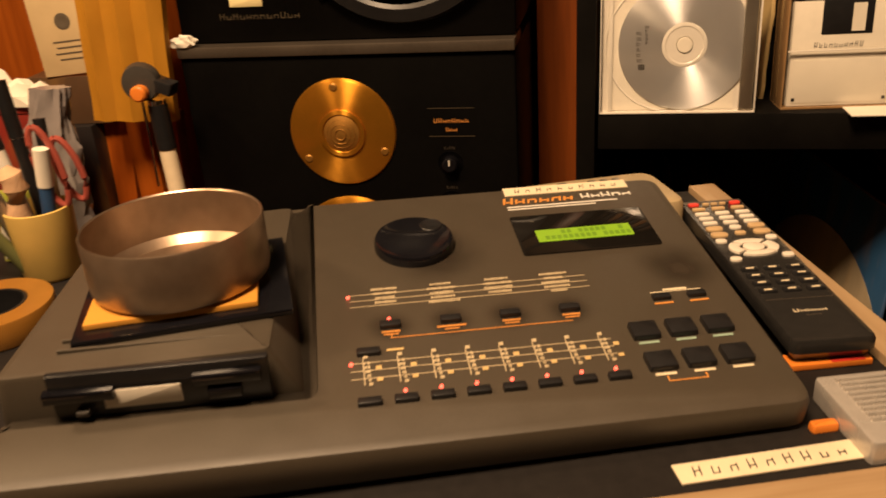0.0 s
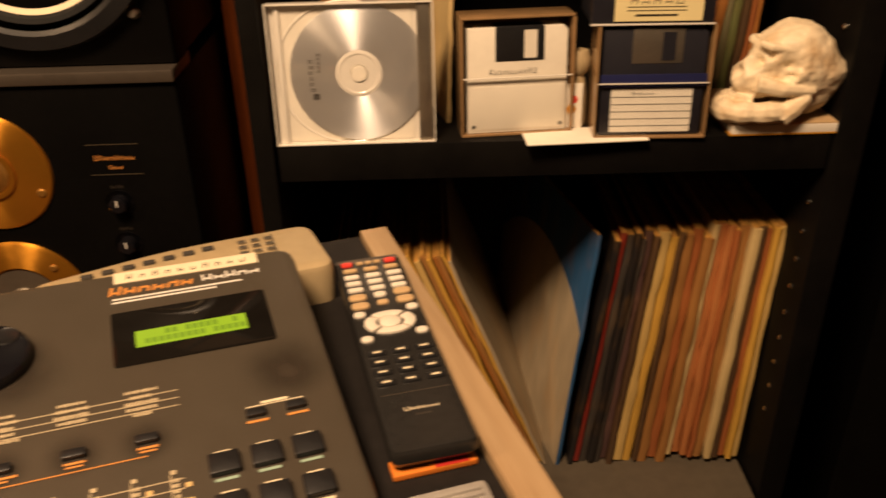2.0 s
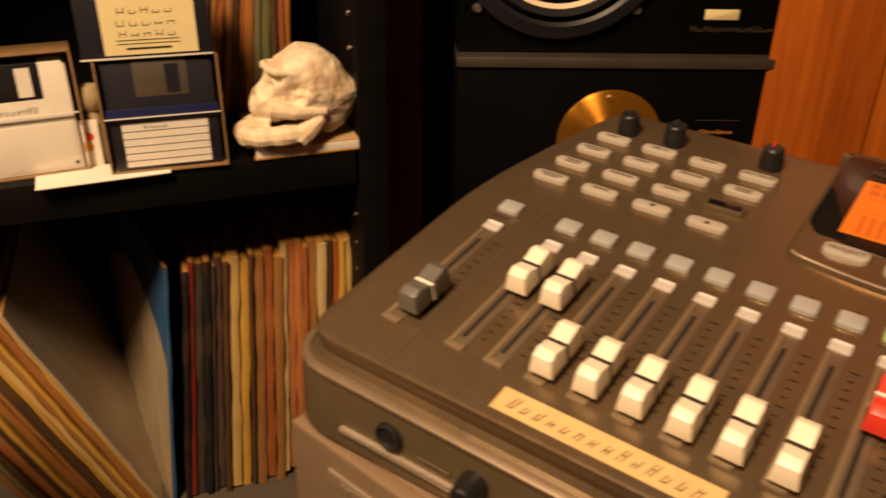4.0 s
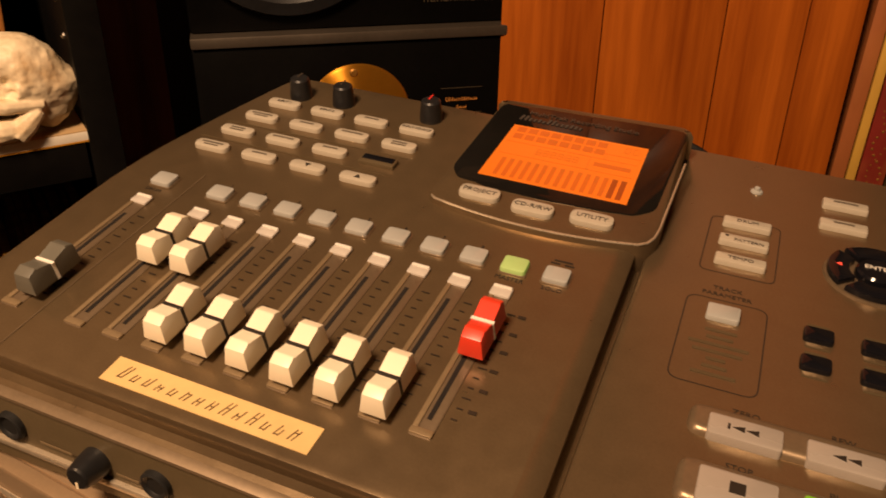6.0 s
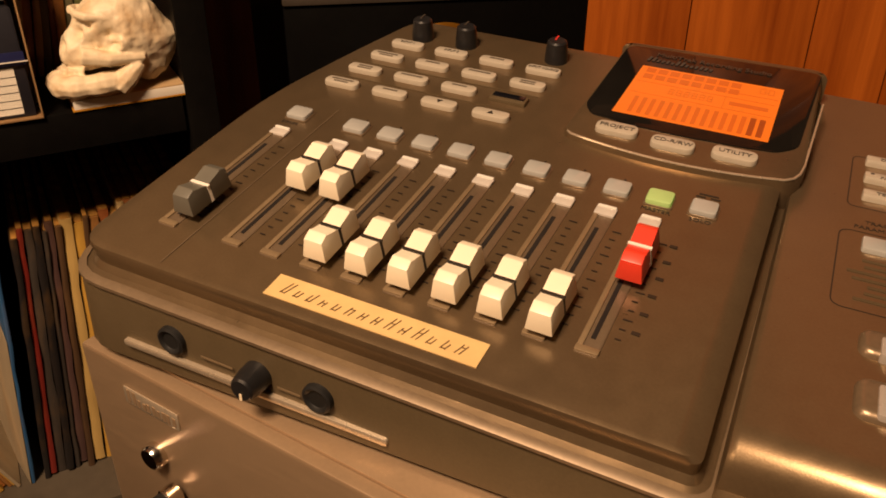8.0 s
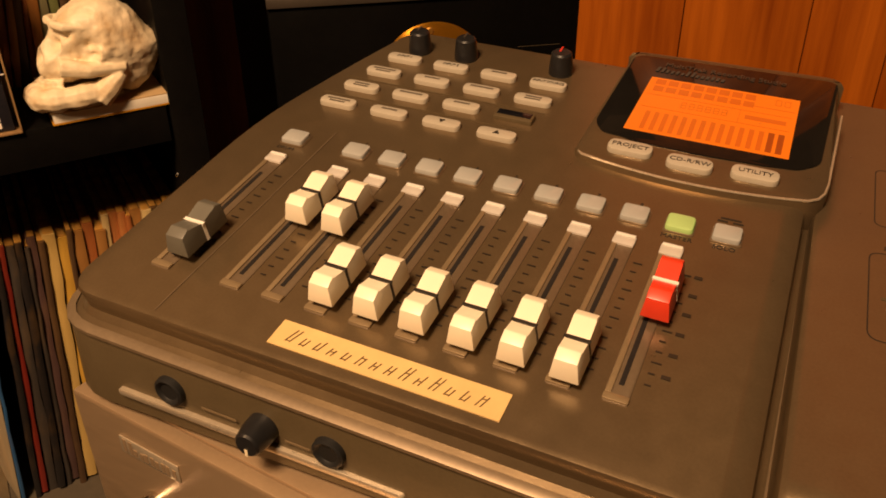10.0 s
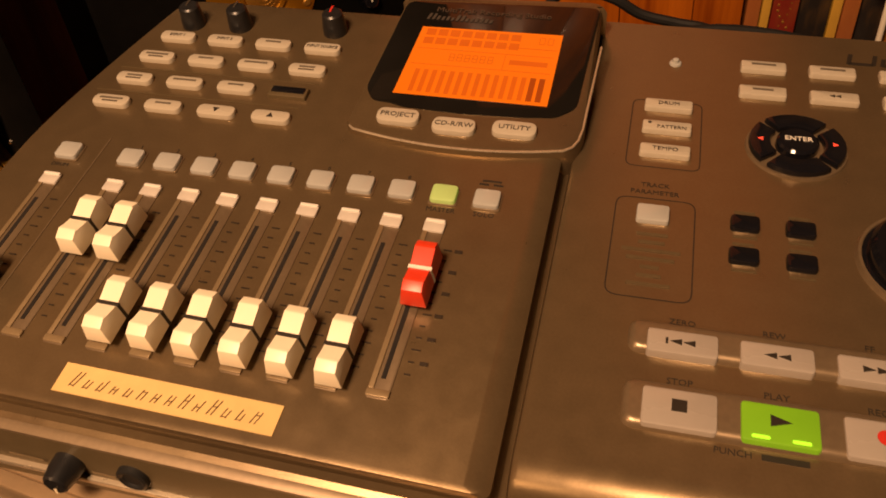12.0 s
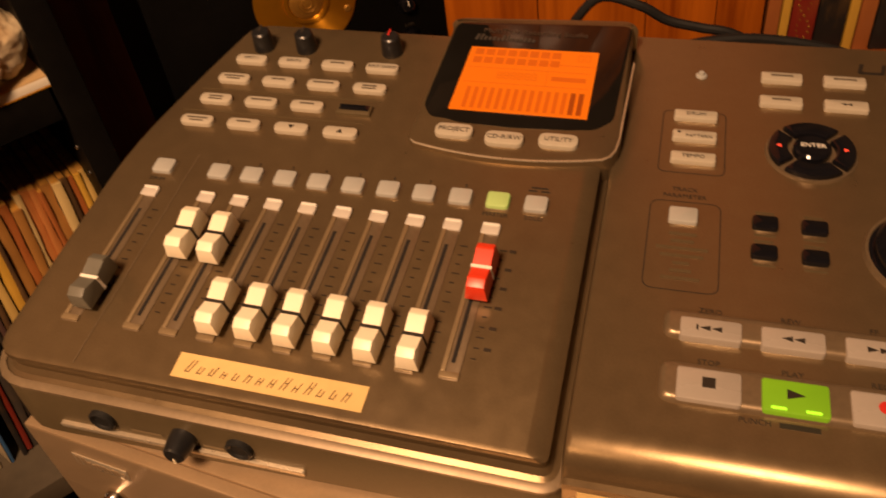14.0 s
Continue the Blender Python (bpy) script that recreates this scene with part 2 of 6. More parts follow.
M = {
    "mixer": material("champagne_grey_paint", (0.198, 0.141, 0.076), 0.31, 0.70, 0.08, 900, 0.05, 1500, (0.1, 0.078, 0.055), 9, 0.35),
    "mixer_dark": material("olive_grey_paint", (0.100, 0.074, 0.038), 0.44, 0.25, 0.1, 700, 0.05, 1500),
    # body paint lightened for the highlight on the transport ridges; other trims share it
    "mixer_edge": material("pale_champagne_edge", (0.21, 0.155, 0.095), 0.34, 0.55, 0.12, 400),
    "scale_ink": material("brown_scale_print", (0.022, 0.015, 0.009), 0.5, 0, 0.1, 300),
    # slot metal lightened as if lit, for sides and lips; front print shares it
    "slot_side": material("lit_slot_side_and_print", (0.25, 0.185, 0.105), 0.35, 0.4, 0.1, 400),
    "faint_ink": material("brown_thin_print", (0.12, 0.075, 0.03), 0.5, 0, 0.1, 300),
    "mixer_rim": material("worn_silver_edge", (0.55, 0.47, 0.35), 0.28, 0.6, 0.15, 300),
    "slot_plate": material("grey_slot_end", (0.50, 0.47, 0.43), 0.3, 0.1, 0.08, 200, coat=0.3),
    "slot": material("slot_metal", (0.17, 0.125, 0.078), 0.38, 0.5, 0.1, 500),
    "black": material("black_plastic", (0.012, 0.012, 0.013), 0.32, 0, 0.2, 200, 0.05, 900),
    "black_gloss": material("black_glossy_plastic", (0.006, 0.006, 0.008), 0.1, 0, 0.2, 100, rough_vary=0.04),
    "black_matt": material("black_matt_laminate", (0.014, 0.012, 0.011), 0.6, 0, 0.25, 120, 0.1, 500),
    "key": material("pale_grey_rubber", (0.38, 0.345, 0.28), 0.28, 0, 0.06, 200, 0.04, 900, coat=0.3),
    "milk_key": material("milky_grey_key", (0.30, 0.27, 0.24), 0.28, 0, 0.06, 120, coat=0.3),
    # white for the glint painted along each slot end's top edge
    "glint_white": material("slot_end_glint_white", (0.64, 0.63, 0.58), 0.22, 0, 0.05, 120, coat=0.5),
    "pad": material("milky_clear_button", (0.33, 0.335, 0.32), 0.2, 0, 0.05, 150, coat=0.4),
    "cream": material("cream_fader_plastic", (0.8, 0.73, 0.57), 0.38, 0, 0.06, 120, 0.03, 700, (0.68, 0.56, 0.36), 60, 0.3),
    "red": material("red_fader_plastic", (0.68, 0.045, 0.015), 0.35, 0, 0.08, 150),
    "grey_cap": material("grey_fader_plastic", (0.11, 0.105, 0.085), 0.38, 0, 0.1, 150),
    "ink": material("dark_print", (0.02, 0.016, 0.012), 0.5, 0, 0.1, 300),
    "dull_ink": material("grey_brown_print", (0.10, 0.085, 0.065), 0.5, 0, 0.1, 300),
    "white": material("white_print", (0.75, 0.72, 0.65), 0.5, 0, 0.05, 300),
    "orange_ink": material("orange_print", (0.62, 0.26, 0.05), 0.5, 0, 0.1, 300),
    "teal_ink": material("pale_green_print", (0.3, 0.42, 0.33), 0.5, 0, 0.1, 300),
    "sticker": material("yellowed_gold_sticker", (0.66, 0.47, 0.2), 0.42, 0.1, 0.08, 120, 0.05, 400),
    "sticker_white": material("cream_tape", (0.75, 0.65, 0.45), 0.5, 0, 0.08, 90, 0.05, 400),
    "lcd": glow("amber_backlit_screen", (1.0, 0.155, 0.002), 0.95, (0.06, 0.02, 0.004)),
    "lcd_mark": glow("amber_screen_segment", (0.85, 0.105, 0.002), 0.68, (0.15, 0.04, 0.006)),
    "lcd_dark": glow("dark_amber_segment", (0.7, 0.08, 0.001), 0.55, (0.03, 0.01, 0.005)),
    "green_lcd": glow("green_backlit_screen", (0.36, 0.52, 0.01), 0.75, (0.1, 0.15, 0.01)),
    "green_seg": glow("green_screen_segment", (0.29, 0.43, 0.01), 0.62, (0.05, 0.08, 0.01)),
    "green_pad": glow("green_lit_button", (0.27, 0.5, 0.04), 0.22, (0.32, 0.42, 0.18)),
    "play": glow("bright_green_lit_button", (0.2, 0.5, 0.005), 0.27, (0.12, 0.28, 0.015)),
    "play_hot": glow("green_lamp", (0.45, 1.0, 0.02), 1.6),
    "red_led": glow("red_lamp", (1.0, 0.06, 0.02), 1.6),
    "red_hot": glow("red_lamp_bright", (1.0, 0.09, 0.04), 5.0),
    "chrome": material("chrome", (0.75, 0.7, 0.62), 0.16, 1.0, 0.05, 100),
    "q": material("grey_plastic_casing", (0.063, 0.052, 0.037), 0.45, 0, 0.07, 500, 0.12, 1800, (0.06, 0.046, 0.031), 14, 0.45),
    "q_dark": material("dark_grey_plastic", (0.045, 0.04, 0.034), 0.5, 0, 0.1, 300, 0.1, 1200),
    "window": material("dark_display_window", (0.008, 0.007, 0.006), 0.06, 0, 0.2, 60, rough_vary=0.03),
    "gold": material("brushed_gold", (0.74, 0.33, 0.022), 0.38, 0.85, 0.08, 900, 0.05, 1500, stretch=(1, 1, 1)),
    "gold_dark": material("dark_gold_mesh", (0.36, 0.18, 0.03), 0.5, 0.7, 0.2, 900),
    "speaker": material("black_speaker_paint", (0.0022, 0.0020, 0.0018), 0.46, 0, 0.25, 160, 0.15, 900),
    "dull_print": material("dull_gold_print", (0.075, 0.058, 0.035), 0.5, 0.2, 0.1, 300),
    "trim_grey": material("grey_aluminium_trim", (0.13, 0.108, 0.085), 0.4, 0.7, 0.1, 200),
    "cone": material("cream_paper_cone", (0.74, 0.62, 0.42), 0.7, 0, 0.06, 150, 0.2, 500),
    "rubber": material("black_rubber", (0.012, 0.012, 0.012), 0.55, 0, 0.2, 150),
    "shelf": material("black_shelf_laminate", (0.004, 0.0036, 0.0032), 0.5, 0, 0.25, 90, 0.1, 400, (0.009, 0.008, 0.007), 12, 0.4),
    "shelf_end": wood("red_brown_wood", (0.30, 0.075, 0.010), (0.15, 0.034, 0.005), 1.0, 2, 0.35),
    "deck_board": material("grey_brown_board", (0.085, 0.068, 0.045), 0.6, 0, 0.15, 70, 0.1, 300),
    "plank": wood("varnished_orange_pine", (0.39, 0.100, 0.006), (0.17, 0.033, 0.0015), 0.8, 2, 0.34, 0.20, 0.06),
    "ply": wood("pale_plywood", (0.44, 0.31, 0.17), (0.30, 0.19, 0.09), 1.4, 1, 0.5),
    "amp": material("champagne_metal", (0.43, 0.305, 0.185), 0.36, 0.6, 0.06, 500, 0.04, 1200, stretch=(1, 1, 8)),
    "wall": material("dim_plaster", (0.12, 0.075, 0.042), 0.85, 0, 0.1, 12, 0.2, 120),
    "floor": wood("brown_floor_boards", (0.2, 0.11, 0.05), (0.1, 0.05, 0.02), 0.5, 1, 0.4),
    "disc": material("silver_disc", (0.84, 0.84, 0.84), 0.48, 0.80, 0.03, 40, rough_vary=0.03),
    "clear": clear("clear_plastic"),
    "milky": material("frosted_clear_plastic", (0.72, 0.68, 0.6), 0.22, 0, 0.06, 40, coat=0.5),
    "smoke": material("smoked_plastic", (0.28, 0.17, 0.075), 0.2, 0, 0.2, 40, coat=0.5),
    "floppy_white": material("off_white_plastic", (0.72, 0.67, 0.56), 0.45, 0, 0.05, 120, 0.06, 800),
    "floppy_black": material("near_black_plastic", (0.014, 0.014, 0.02), 0.4, 0, 0.15, 120, 0.06, 800),
    "navy": material("navy_blue_plastic", (0.015, 0.018, 0.075), 0.35, 0, 0.1, 80),
    "steel": material("brushed_steel", (0.42, 0.38, 0.31), 0.35, 0.9, 0.08, 300),
    "paper": material("off_white_paper", (0.76, 0.71, 0.6), 0.75, 0, 0.05, 60, 0.1, 400),
    "paper_yellow": material("pale_yellow_label", (0.75, 0.65, 0.33), 0.7, 0, 0.05, 60, 0.1, 400),
    "bone": material("cream_bone_plaster", (0.74, 0.62, 0.42), 0.5, 0, 0.18, 110, 0.8, 220, (0.46, 0.27, 0.09), 45, 0.7),
    "tin": material("worn_tin", (0.40, 0.30, 0.21), 0.36, 0.85, 0.22, 70, 0.06, 400, (0.2, 0.13, 0.08), 28, 0.5),
    "yellow": material("ochre_card", (0.60, 0.28, 0.035), 0.6, 0, 0.1, 60),
    "remote": material("black_remote_plastic", (0.02, 0.019, 0.018), 0.22, 0, 0.15, 200, 0.05, 900),
    "tan_key": material("tan_rubber_key", (0.52, 0.36, 0.18), 0.5, 0, 0.08, 100),
    "white_key": material("white_rubber_key", (0.72, 0.66, 0.56), 0.45, 0, 0.05, 100),
    "red_key": material("red_rubber_key", (0.7, 0.05, 0.03), 0.4, 0, 0.05, 100),
    "beige": material("yellowed_beige_plastic", (0.4, 0.31, 0.17), 0.45, 0, 0.08, 100, 0.08, 800),
    "orange": material("orange_plastic", (0.75, 0.22, 0.02), 0.4, 0, 0.08, 60),
    "red_paint": material("red_plastic", (0.5, 0.03, 0.02), 0.35, 0, 0.08, 60),
    "faded_red": material("faded_red_plastic", (0.36, 0.075, 0.05), 0.45, 0, 0.12, 60),
    "band": material("pale_edge_band", (0.18, 0.132, 0.08), 0.42, 0.45, 0.12, 400),
    "blue": material("blue_plastic", (0.03, 0.08, 0.2), 0.4, 0, 0.1, 60),
    "print": material("dull_cream_print", (0.52, 0.43, 0.27), 0.5, 0, 0.1, 300),
    "pot": material("yellowed_pot_plastic", (0.72, 0.50, 0.13), 0.4, 0, 0.08, 60),
    "card": material("aged_card", (0.5, 0.38, 0.2), 0.7, 0, 0.1, 40),
    "film": material("pale_grey_plastic_film", (0.27, 0.24, 0.23), 0.25, 0, 0.15, 60, 0.3, 160, coat=0.4),
    "sponge": material("beige_sponge", (0.66, 0.42, 0.24), 0.85, 0, 0.15, 90, 0.6, 400),
    "lime": material("yellow_green_packet", (0.42, 0.45, 0.05), 0.35, 0, 0.1, 60),
    "tape": material("golden_tape", (0.3, 0.135, 0.018), 0.3, 0, 0.12, 60, coat=0.3),
    "aluminium": material("bright_aluminium", (0.52, 0.49, 0.45), 0.28, 0.45, 0.08, 200),
    "kraft": material("brown_kraft_paper", (0.4, 0.185, 0.008), 0.7, 0, 0.1, 30, 0.15, 200),
}


def fading_patch(name, colour, strength):
    """Grease on plastic: dense in the middle, gone at the rim of the piece."""
    m = material(name, colour, 0.5, 0, 0.15, 90)
    n, l = m.node_tree.nodes, m.node_tree.links
    co, gr, pw, no, mu = n.new("ShaderNodeTexCoord"), n.new("ShaderNodeTexGradient"), n.new("ShaderNodeMath"), n.new("ShaderNodeTexNoise"), n.new("ShaderNodeMath")
    gr.gradient_type = "QUADRATIC_SPHERE"
    mp = n.new("ShaderNodeMapping")
    mp.inputs["Location"].default_value, mp.inputs["Scale"].default_value = (-1, -1, 0), (2, 2, 0)
    l.new(co.outputs["Generated"], mp.inputs[0])
    l.new(mp.outputs[0], gr.inputs[0])
    no.inputs["Scale"].default_value = 35
    l.new(co.outputs["Object"], no.inputs["Vector"])
    mu.operation = pw.operation = "MULTIPLY"
    l.new(gr.outputs[0], mu.inputs[0])
    l.new(no.outputs[0], mu.inputs[1])
    l.new(mu.outputs[0], pw.inputs[0])
    pw.inputs[1].default_value = strength
    l.new(pw.outputs[0], n["Principled BSDF"].inputs["Alpha"])
    return m


M["halo"] = fading_patch("worn_grey_patch", (0.03, 0.022, 0.014), 2.4)

for key_name, level in (("speaker", 0.09), ("shelf", 0.10), ("black_matt", 0.22), ("rubber", 0.22), ("kraft", 0.22), ("yellow", 0.22), ("plank", 0.22)):
    M[key_name].node_tree.nodes["Principled BSDF"].inputs["Specular IOR Level"].default_value = level

# turned metal shows a bow-tie of light
for key_name in ("disc", "gold"):
    nt = M[key_name].node_tree
    tg = nt.nodes.new("ShaderNodeTangent")
    tg.direction_type, tg.axis = "RADIAL", "Z"
    nt.links.new(tg.outputs[0], nt.nodes["Principled BSDF"].inputs["Tangent"])
    nt.nodes["Principled BSDF"].inputs["Anisotropic"].default_value = 0.92
    nt.nodes["Principled BSDF"].inputs["Anisotropic Rotation"].default_value = 0.25


# ---- mesh helpers ----
def link(name, bm, mat, parent=None, label="", smooth=True, mats=()):
    me = bpy.data.meshes.new(name)
    bmesh.ops.recalc_face_normals(bm, faces=bm.faces)
    bm.to_mesh(me)
    bm.free()
    me.materials.append(mat)
    for k in mats:
        me.materials.append(k)
    if smooth:
        for p in me.polygons:
            p.use_smooth = True
        me.set_sharp_from_angle(angle=radians(32))
    ob = new(name, me)
    if parent:
        ob.parent = parent
    if label:
        tagged(ob, label)
    return ob


def part(name, bm, mat, parent, label=""):
    return link(name, bm, mat, parent, label)


def thing(name, m, label, category, group="", kind=""):
    ob = new(name)
    ob.empty_display_size = 0.02
    ob.matrix_basis = m
    return tagged(ob, label, category, group, kind)


def rounded(points, r, steps=4):
    """A polygon with its corners rounded."""
    out, n = [], len(points)
    for i, p in enumerate(points):
        rr = r[i] if isinstance(r, (list, tuple)) else r
        a, b, c = Vector(points[i - 1]), Vector(p), Vector(points[(i + 1) % n])
        d1, d2 = (a - b), (c - b)
        k = min(rr, d1.length * 0.49, d2.length * 0.49)
        p1, p2 = b + d1.normalized() * k, b + d2.normalized() * k
        for s in range(steps + 1):
            f = s / steps
            out.append((p1 * (1 - f) ** 2 + b * 2 * f * (1 - f) + p2 * f * f)[:])
    return out


def rect(w, h, cx=0, cy=0):
    return [(cx - w / 2, cy - h / 2), (cx + w / 2, cy - h / 2), (cx + w / 2, cy + h / 2), (cx - w / 2, cy + h / 2)]


def inset(poly, d):
    """The polygon (counter-clockwise) moved inwards by d."""
    out, n = [], len(poly)
    for i in range(n):
        a, b, c = Vector(poly[i - 1]), Vector(poly[i]), Vector(poly[(i + 1) % n])
        e1, e2 = (b - a), (c - b)
        if e1.length < 1e-9 or e2.length < 1e-9:
            out.append(b[:])
            continue
        n1, n2 = Vector((-e1.y, e1.x)).normalized(), Vector((-e2.y, e2.x)).normalized()
        m = (n1 + n2)
        m = m / max(0.3, m.length_squared / 2) if m.length > 1e-6 else n1
        out.append((b + m * d)[:])
    return out


def loft(loops, cap=(True, True), bm=None):
    """Skin closed loops of equal length, one over the other."""
    bm = bm or bmesh.new()
    rings = [[bm.verts.new(p) for p in lp] for lp in loops]
    n = len(rings[0])
    for a, b in zip(rings, rings[1:]):
        for i in range(n):
            j = (i + 1) % n
            bm.faces.new((a[i], a[j], b[j], b[i]))
    if cap[0]:
        bm.faces.new(rings[0][::-1])
    if cap[1]:
        bm.faces.new(rings[-1])
    return bm


def slab(poly, z0, z1, bevel=0.0, bm=None):
    """A plate between two heights with its upper edge rounded."""
    up = [[(x, y, z0) for x, y in poly]]
    if bevel:
        up.append([(x, y, z1 - bevel) for x, y in poly])
        up.append([(x, y, z1 - bevel * 0.3) for x, y in inset(poly, bevel * 0.3)])
        up.append([(x, y, z1) for x, y in inset(poly, bevel)])
    else:
        up.append([(x, y, z1) for x, y in poly])
    return loft(up, bm=bm)


def block(w, d, h, bevel=0.001, x=0, y=0, z=0, r=0.0, bm=None):
    """A box that stands on z, with rounded upright corners and upper edge."""
    poly = rect(w, d, x, y)
    if r or bevel:
        poly = rounded(poly, r or bevel, 3)
    return slab(poly, z, z + h, bevel, bm)


def board(lo, hi, bevel=0.001):
    """A straight board between two corners with all its edges softened."""
    bm = bmesh.new()
    bmesh.ops.create_cube(bm, size=1)
    for v in bm.verts:
        v.co = Vector([(lo[i] + hi[i]) / 2 + v.co[i] * (hi[i] - lo[i]) for i in range(3)])
    if bevel:
        bmesh.ops.bevel(bm, geom=bm.edges[:], offset=bevel, segments=2, profile=0.6, affect="EDGES")
    return bm


def lathe(profile, n=32, bm=None, centre=(0, 0)):
    """Turn a profile of (radius, height) about the z axis."""
    bm = bm or bmesh.new()
    rings = []
    for r, z in profile:
        rings.append([bm.verts.new((centre[0] + r * math.cos(2 * math.pi * i / n), centre[1] + r * math.sin(2 * math.pi * i / n), z)) for i in range(n)]
                     if r > 1e-6 else [bm.verts.new((centre[0], centre[1], z))])
    for a, b in zip(rings, rings[1:]):
        for i in range(n):
            j = (i + 1) % n
            if len(a) == 1 and len(b) == 1:
                break
            if len(a) == 1:
                bm.faces.new((a[0], b[j], b[i]))
            elif len(b) == 1:
                bm.faces.new((a[i], a[j], b[0]))
            else:
                bm.faces.new((a[i], a[j], b[j], b[i]))
    return bm


def tube(points, r, n=8, bm=None):
    """A round bar along points."""
    bm = bm or bmesh.new()
    pts = [Vector(p) for p in points]
    rings = []
    for i, p in enumerate(pts):
        d = (pts[min(i + 1, len(pts) - 1)] - pts[max(i - 1, 0)]).normalized()
        s = d.cross(Vector((0, 0, 1)))
        s = s.normalized() if s.length > 1e-3 else Vector((1, 0, 0))
        u = d.cross(s)
        rr = r[i] if isinstance(r, (list, tuple)) else r
        rings.append([bm.verts.new(p + (s * math.cos(2 * math.pi * k / n) + u * math.sin(2 * math.pi * k / n)) * rr) for k in range(n)])
    for a, b in zip(rings, rings[1:]):
        for k in range(n):
            bm.faces.new((a[k], a[(k + 1) % n], b[(k + 1) % n], b[k]))
    bm.faces.new(rings[0][::-1])
    bm.faces.new(rings[-1])
    return bm


def flat(rects, z, h=0.0002, bm=None):
    """Thin printed bars: (x, y, width, height) each."""
    bm = bm or bmesh.new()
    for x, y, w, d in rects:
        slab(rect(w, d, x, y), z, z + h, bm=bm)
    return bm


def moved(bm, m):
    bmesh.ops.transform(bm, matrix=m, verts=bm.verts)
    return bm


def words(text, size, mat, parent, x, y, z, turn=0.0, name="lettering", squeeze=1.0):
    """Raised printing with the built-in font, centred."""
    cu = bpy.data.curves.new(name, "FONT")
    cu.body, cu.size, cu.align_x, cu.align_y, cu.extrude, cu.resolution_u = text, size, "CENTER", "CENTER", 0.0001, 2
    tmp = bpy.data.objects.new(name, cu)
    scene.collection.objects.link(tmp)
    bpy.context.view_layer.update()
    me = bpy.data.meshes.new_from_object(tmp.evaluated_get(bpy.context.evaluated_depsgraph_get()))
    bpy.data.objects.remove(tmp)
    bpy.data.curves.remove(cu)
    me.materials.clear()
    me.materials.append(mat)
    ob = new(name, me)
    ob.parent = parent
    ob.matrix_basis = pose(x, y, z, 0, 0, turn) @ Matrix.Diagonal((squeeze, 1, 1, 1))
    return ob


def letter_bars(width, size, count, x, y, z, slant=0.0, seed=1, fill=0.45, stroke=0.0):
    """A row of small strokes in the place of lettering."""
    bm, rng = bmesh.new(), random.Random(seed)
    step = width / count
    thin = stroke or step * fill * 0.36
    for i in range(count):
        cx = x - width / 2 + step * (i + 0.5)
        big = i == 0 or rng.random() < 0.2
        for k in (-1, 1):
            tall = size * (1.0 if big else rng.uniform(0.45, 0.8))
            q = [(px + slant * (py - y), py) for px, py in rect(thin, tall, cx + k * step * fill * 0.32, y - (size - tall) / 2)]
            slab(q, z, z + 0.0002, bm=bm)
        if stroke:
            bar = y - size * (0.5 - rng.choice((0.06, 0.3, 0.55)))
            q = [(px + slant * (py - y), py) for px, py in rect(step * fill * 0.64, stroke, cx, bar)]
            slab(q, z, z + 0.0002, bm=bm)
    return bm


def plank_pose(a, heading, z=0.0):
    return pose(a[0], a[1], z, 0, 0, heading)

# ---- the room ----
def structure(name, bm, mat, label):
    return tagged(link(name, bm, mat), label, name.split("_")[0], kind="structure")


structure("floor", board((-1.3, -1.7, -0.05), (2.1, 1.35, 0.0), 0), M["floor"], "brown wooden floor of a dim hobby room")
structure("ceiling", board((-1.3, -1.7, 2.45), (2.1, 1.35, 2.5), 0), M["wall"], "plain warm plaster ceiling of the room")
structure("wall_north", board((-1.3, 1.25, 0.0), (2.1, 1.35, 2.45), 0), M["wall"], "dim plaster wall behind shelf and loudspeakers")
structure("wall_south", board((-1.3, -1.7, 0.0), (2.1, -1.6, 2.45), 0), M["wall"], "dim plaster wall behind the camera")
structure("wall_west", board((-1.3, -1.6, 0.0), (-1.2, 1.25, 2.45), 0), M["wall"], "dim plaster wall of the room")
structure("wall_east", board((2.0, -1.6, 0.0), (2.1, 1.25, 2.45), 0), M["wall"], "dim plaster wall of the room")


# ---- shelf unit ----
def shelf_unit():
    s = thing("shelf_unit", pose(0, 0, 0), "black laminate shelf unit with red-brown wooden sides", "shelf")
    for lo, hi, nm, mt in (
        ((-0.037, 0.80, 0.0), (-0.019, 1.15, 1.55), "side_panel", M["shelf"]),
        ((0.490, 0.80, 0.0), (0.518, 1.15, 1.55), "side_panel", M["shelf"]),
        ((-0.090, 0.980, 0.0), (-0.040, 1.15, 1.55), "outer_panel", M["shelf_end"]),
        ((0.535, 0.950, 0.0), (0.600, 1.15, 1.55), "outer_panel", M["shelf_end"]),
        ((-0.016, 0.803, 0.838), (0.487, 1.13, 0.873), "shelf_board", M["shelf"]),
        ((-0.016, 0.803, 1.24), (0.487, 1.13, 1.262), "shelf_board", M["shelf"]),
        ((-0.016, 0.800, 0.395), (0.487, 1.13, 0.427), "bottom_board", M["deck_board"]),
        ((-0.016, 1.133, 0.0), (0.487, 1.148, 1.55), "back_panel", M["shelf"]),
    ):
        part(nm, board(lo, hi, 0.0012), mt, s)
    pin = lathe([(0, 0), (0.0028, 0), (0.0028, 0.002), (0.0012, 0.0032), (0, 0.0032)], 10)
    pin = part("shelf_pin", moved(pin, pose(0, 0, 0, 0, -90, 0)), M["chrome"], s)
    pin.location = (0.4905, 0.825, 0.794)
    for k in range(1, 12):
        p = pin.copy()
        scene.collection.objects.link(p)
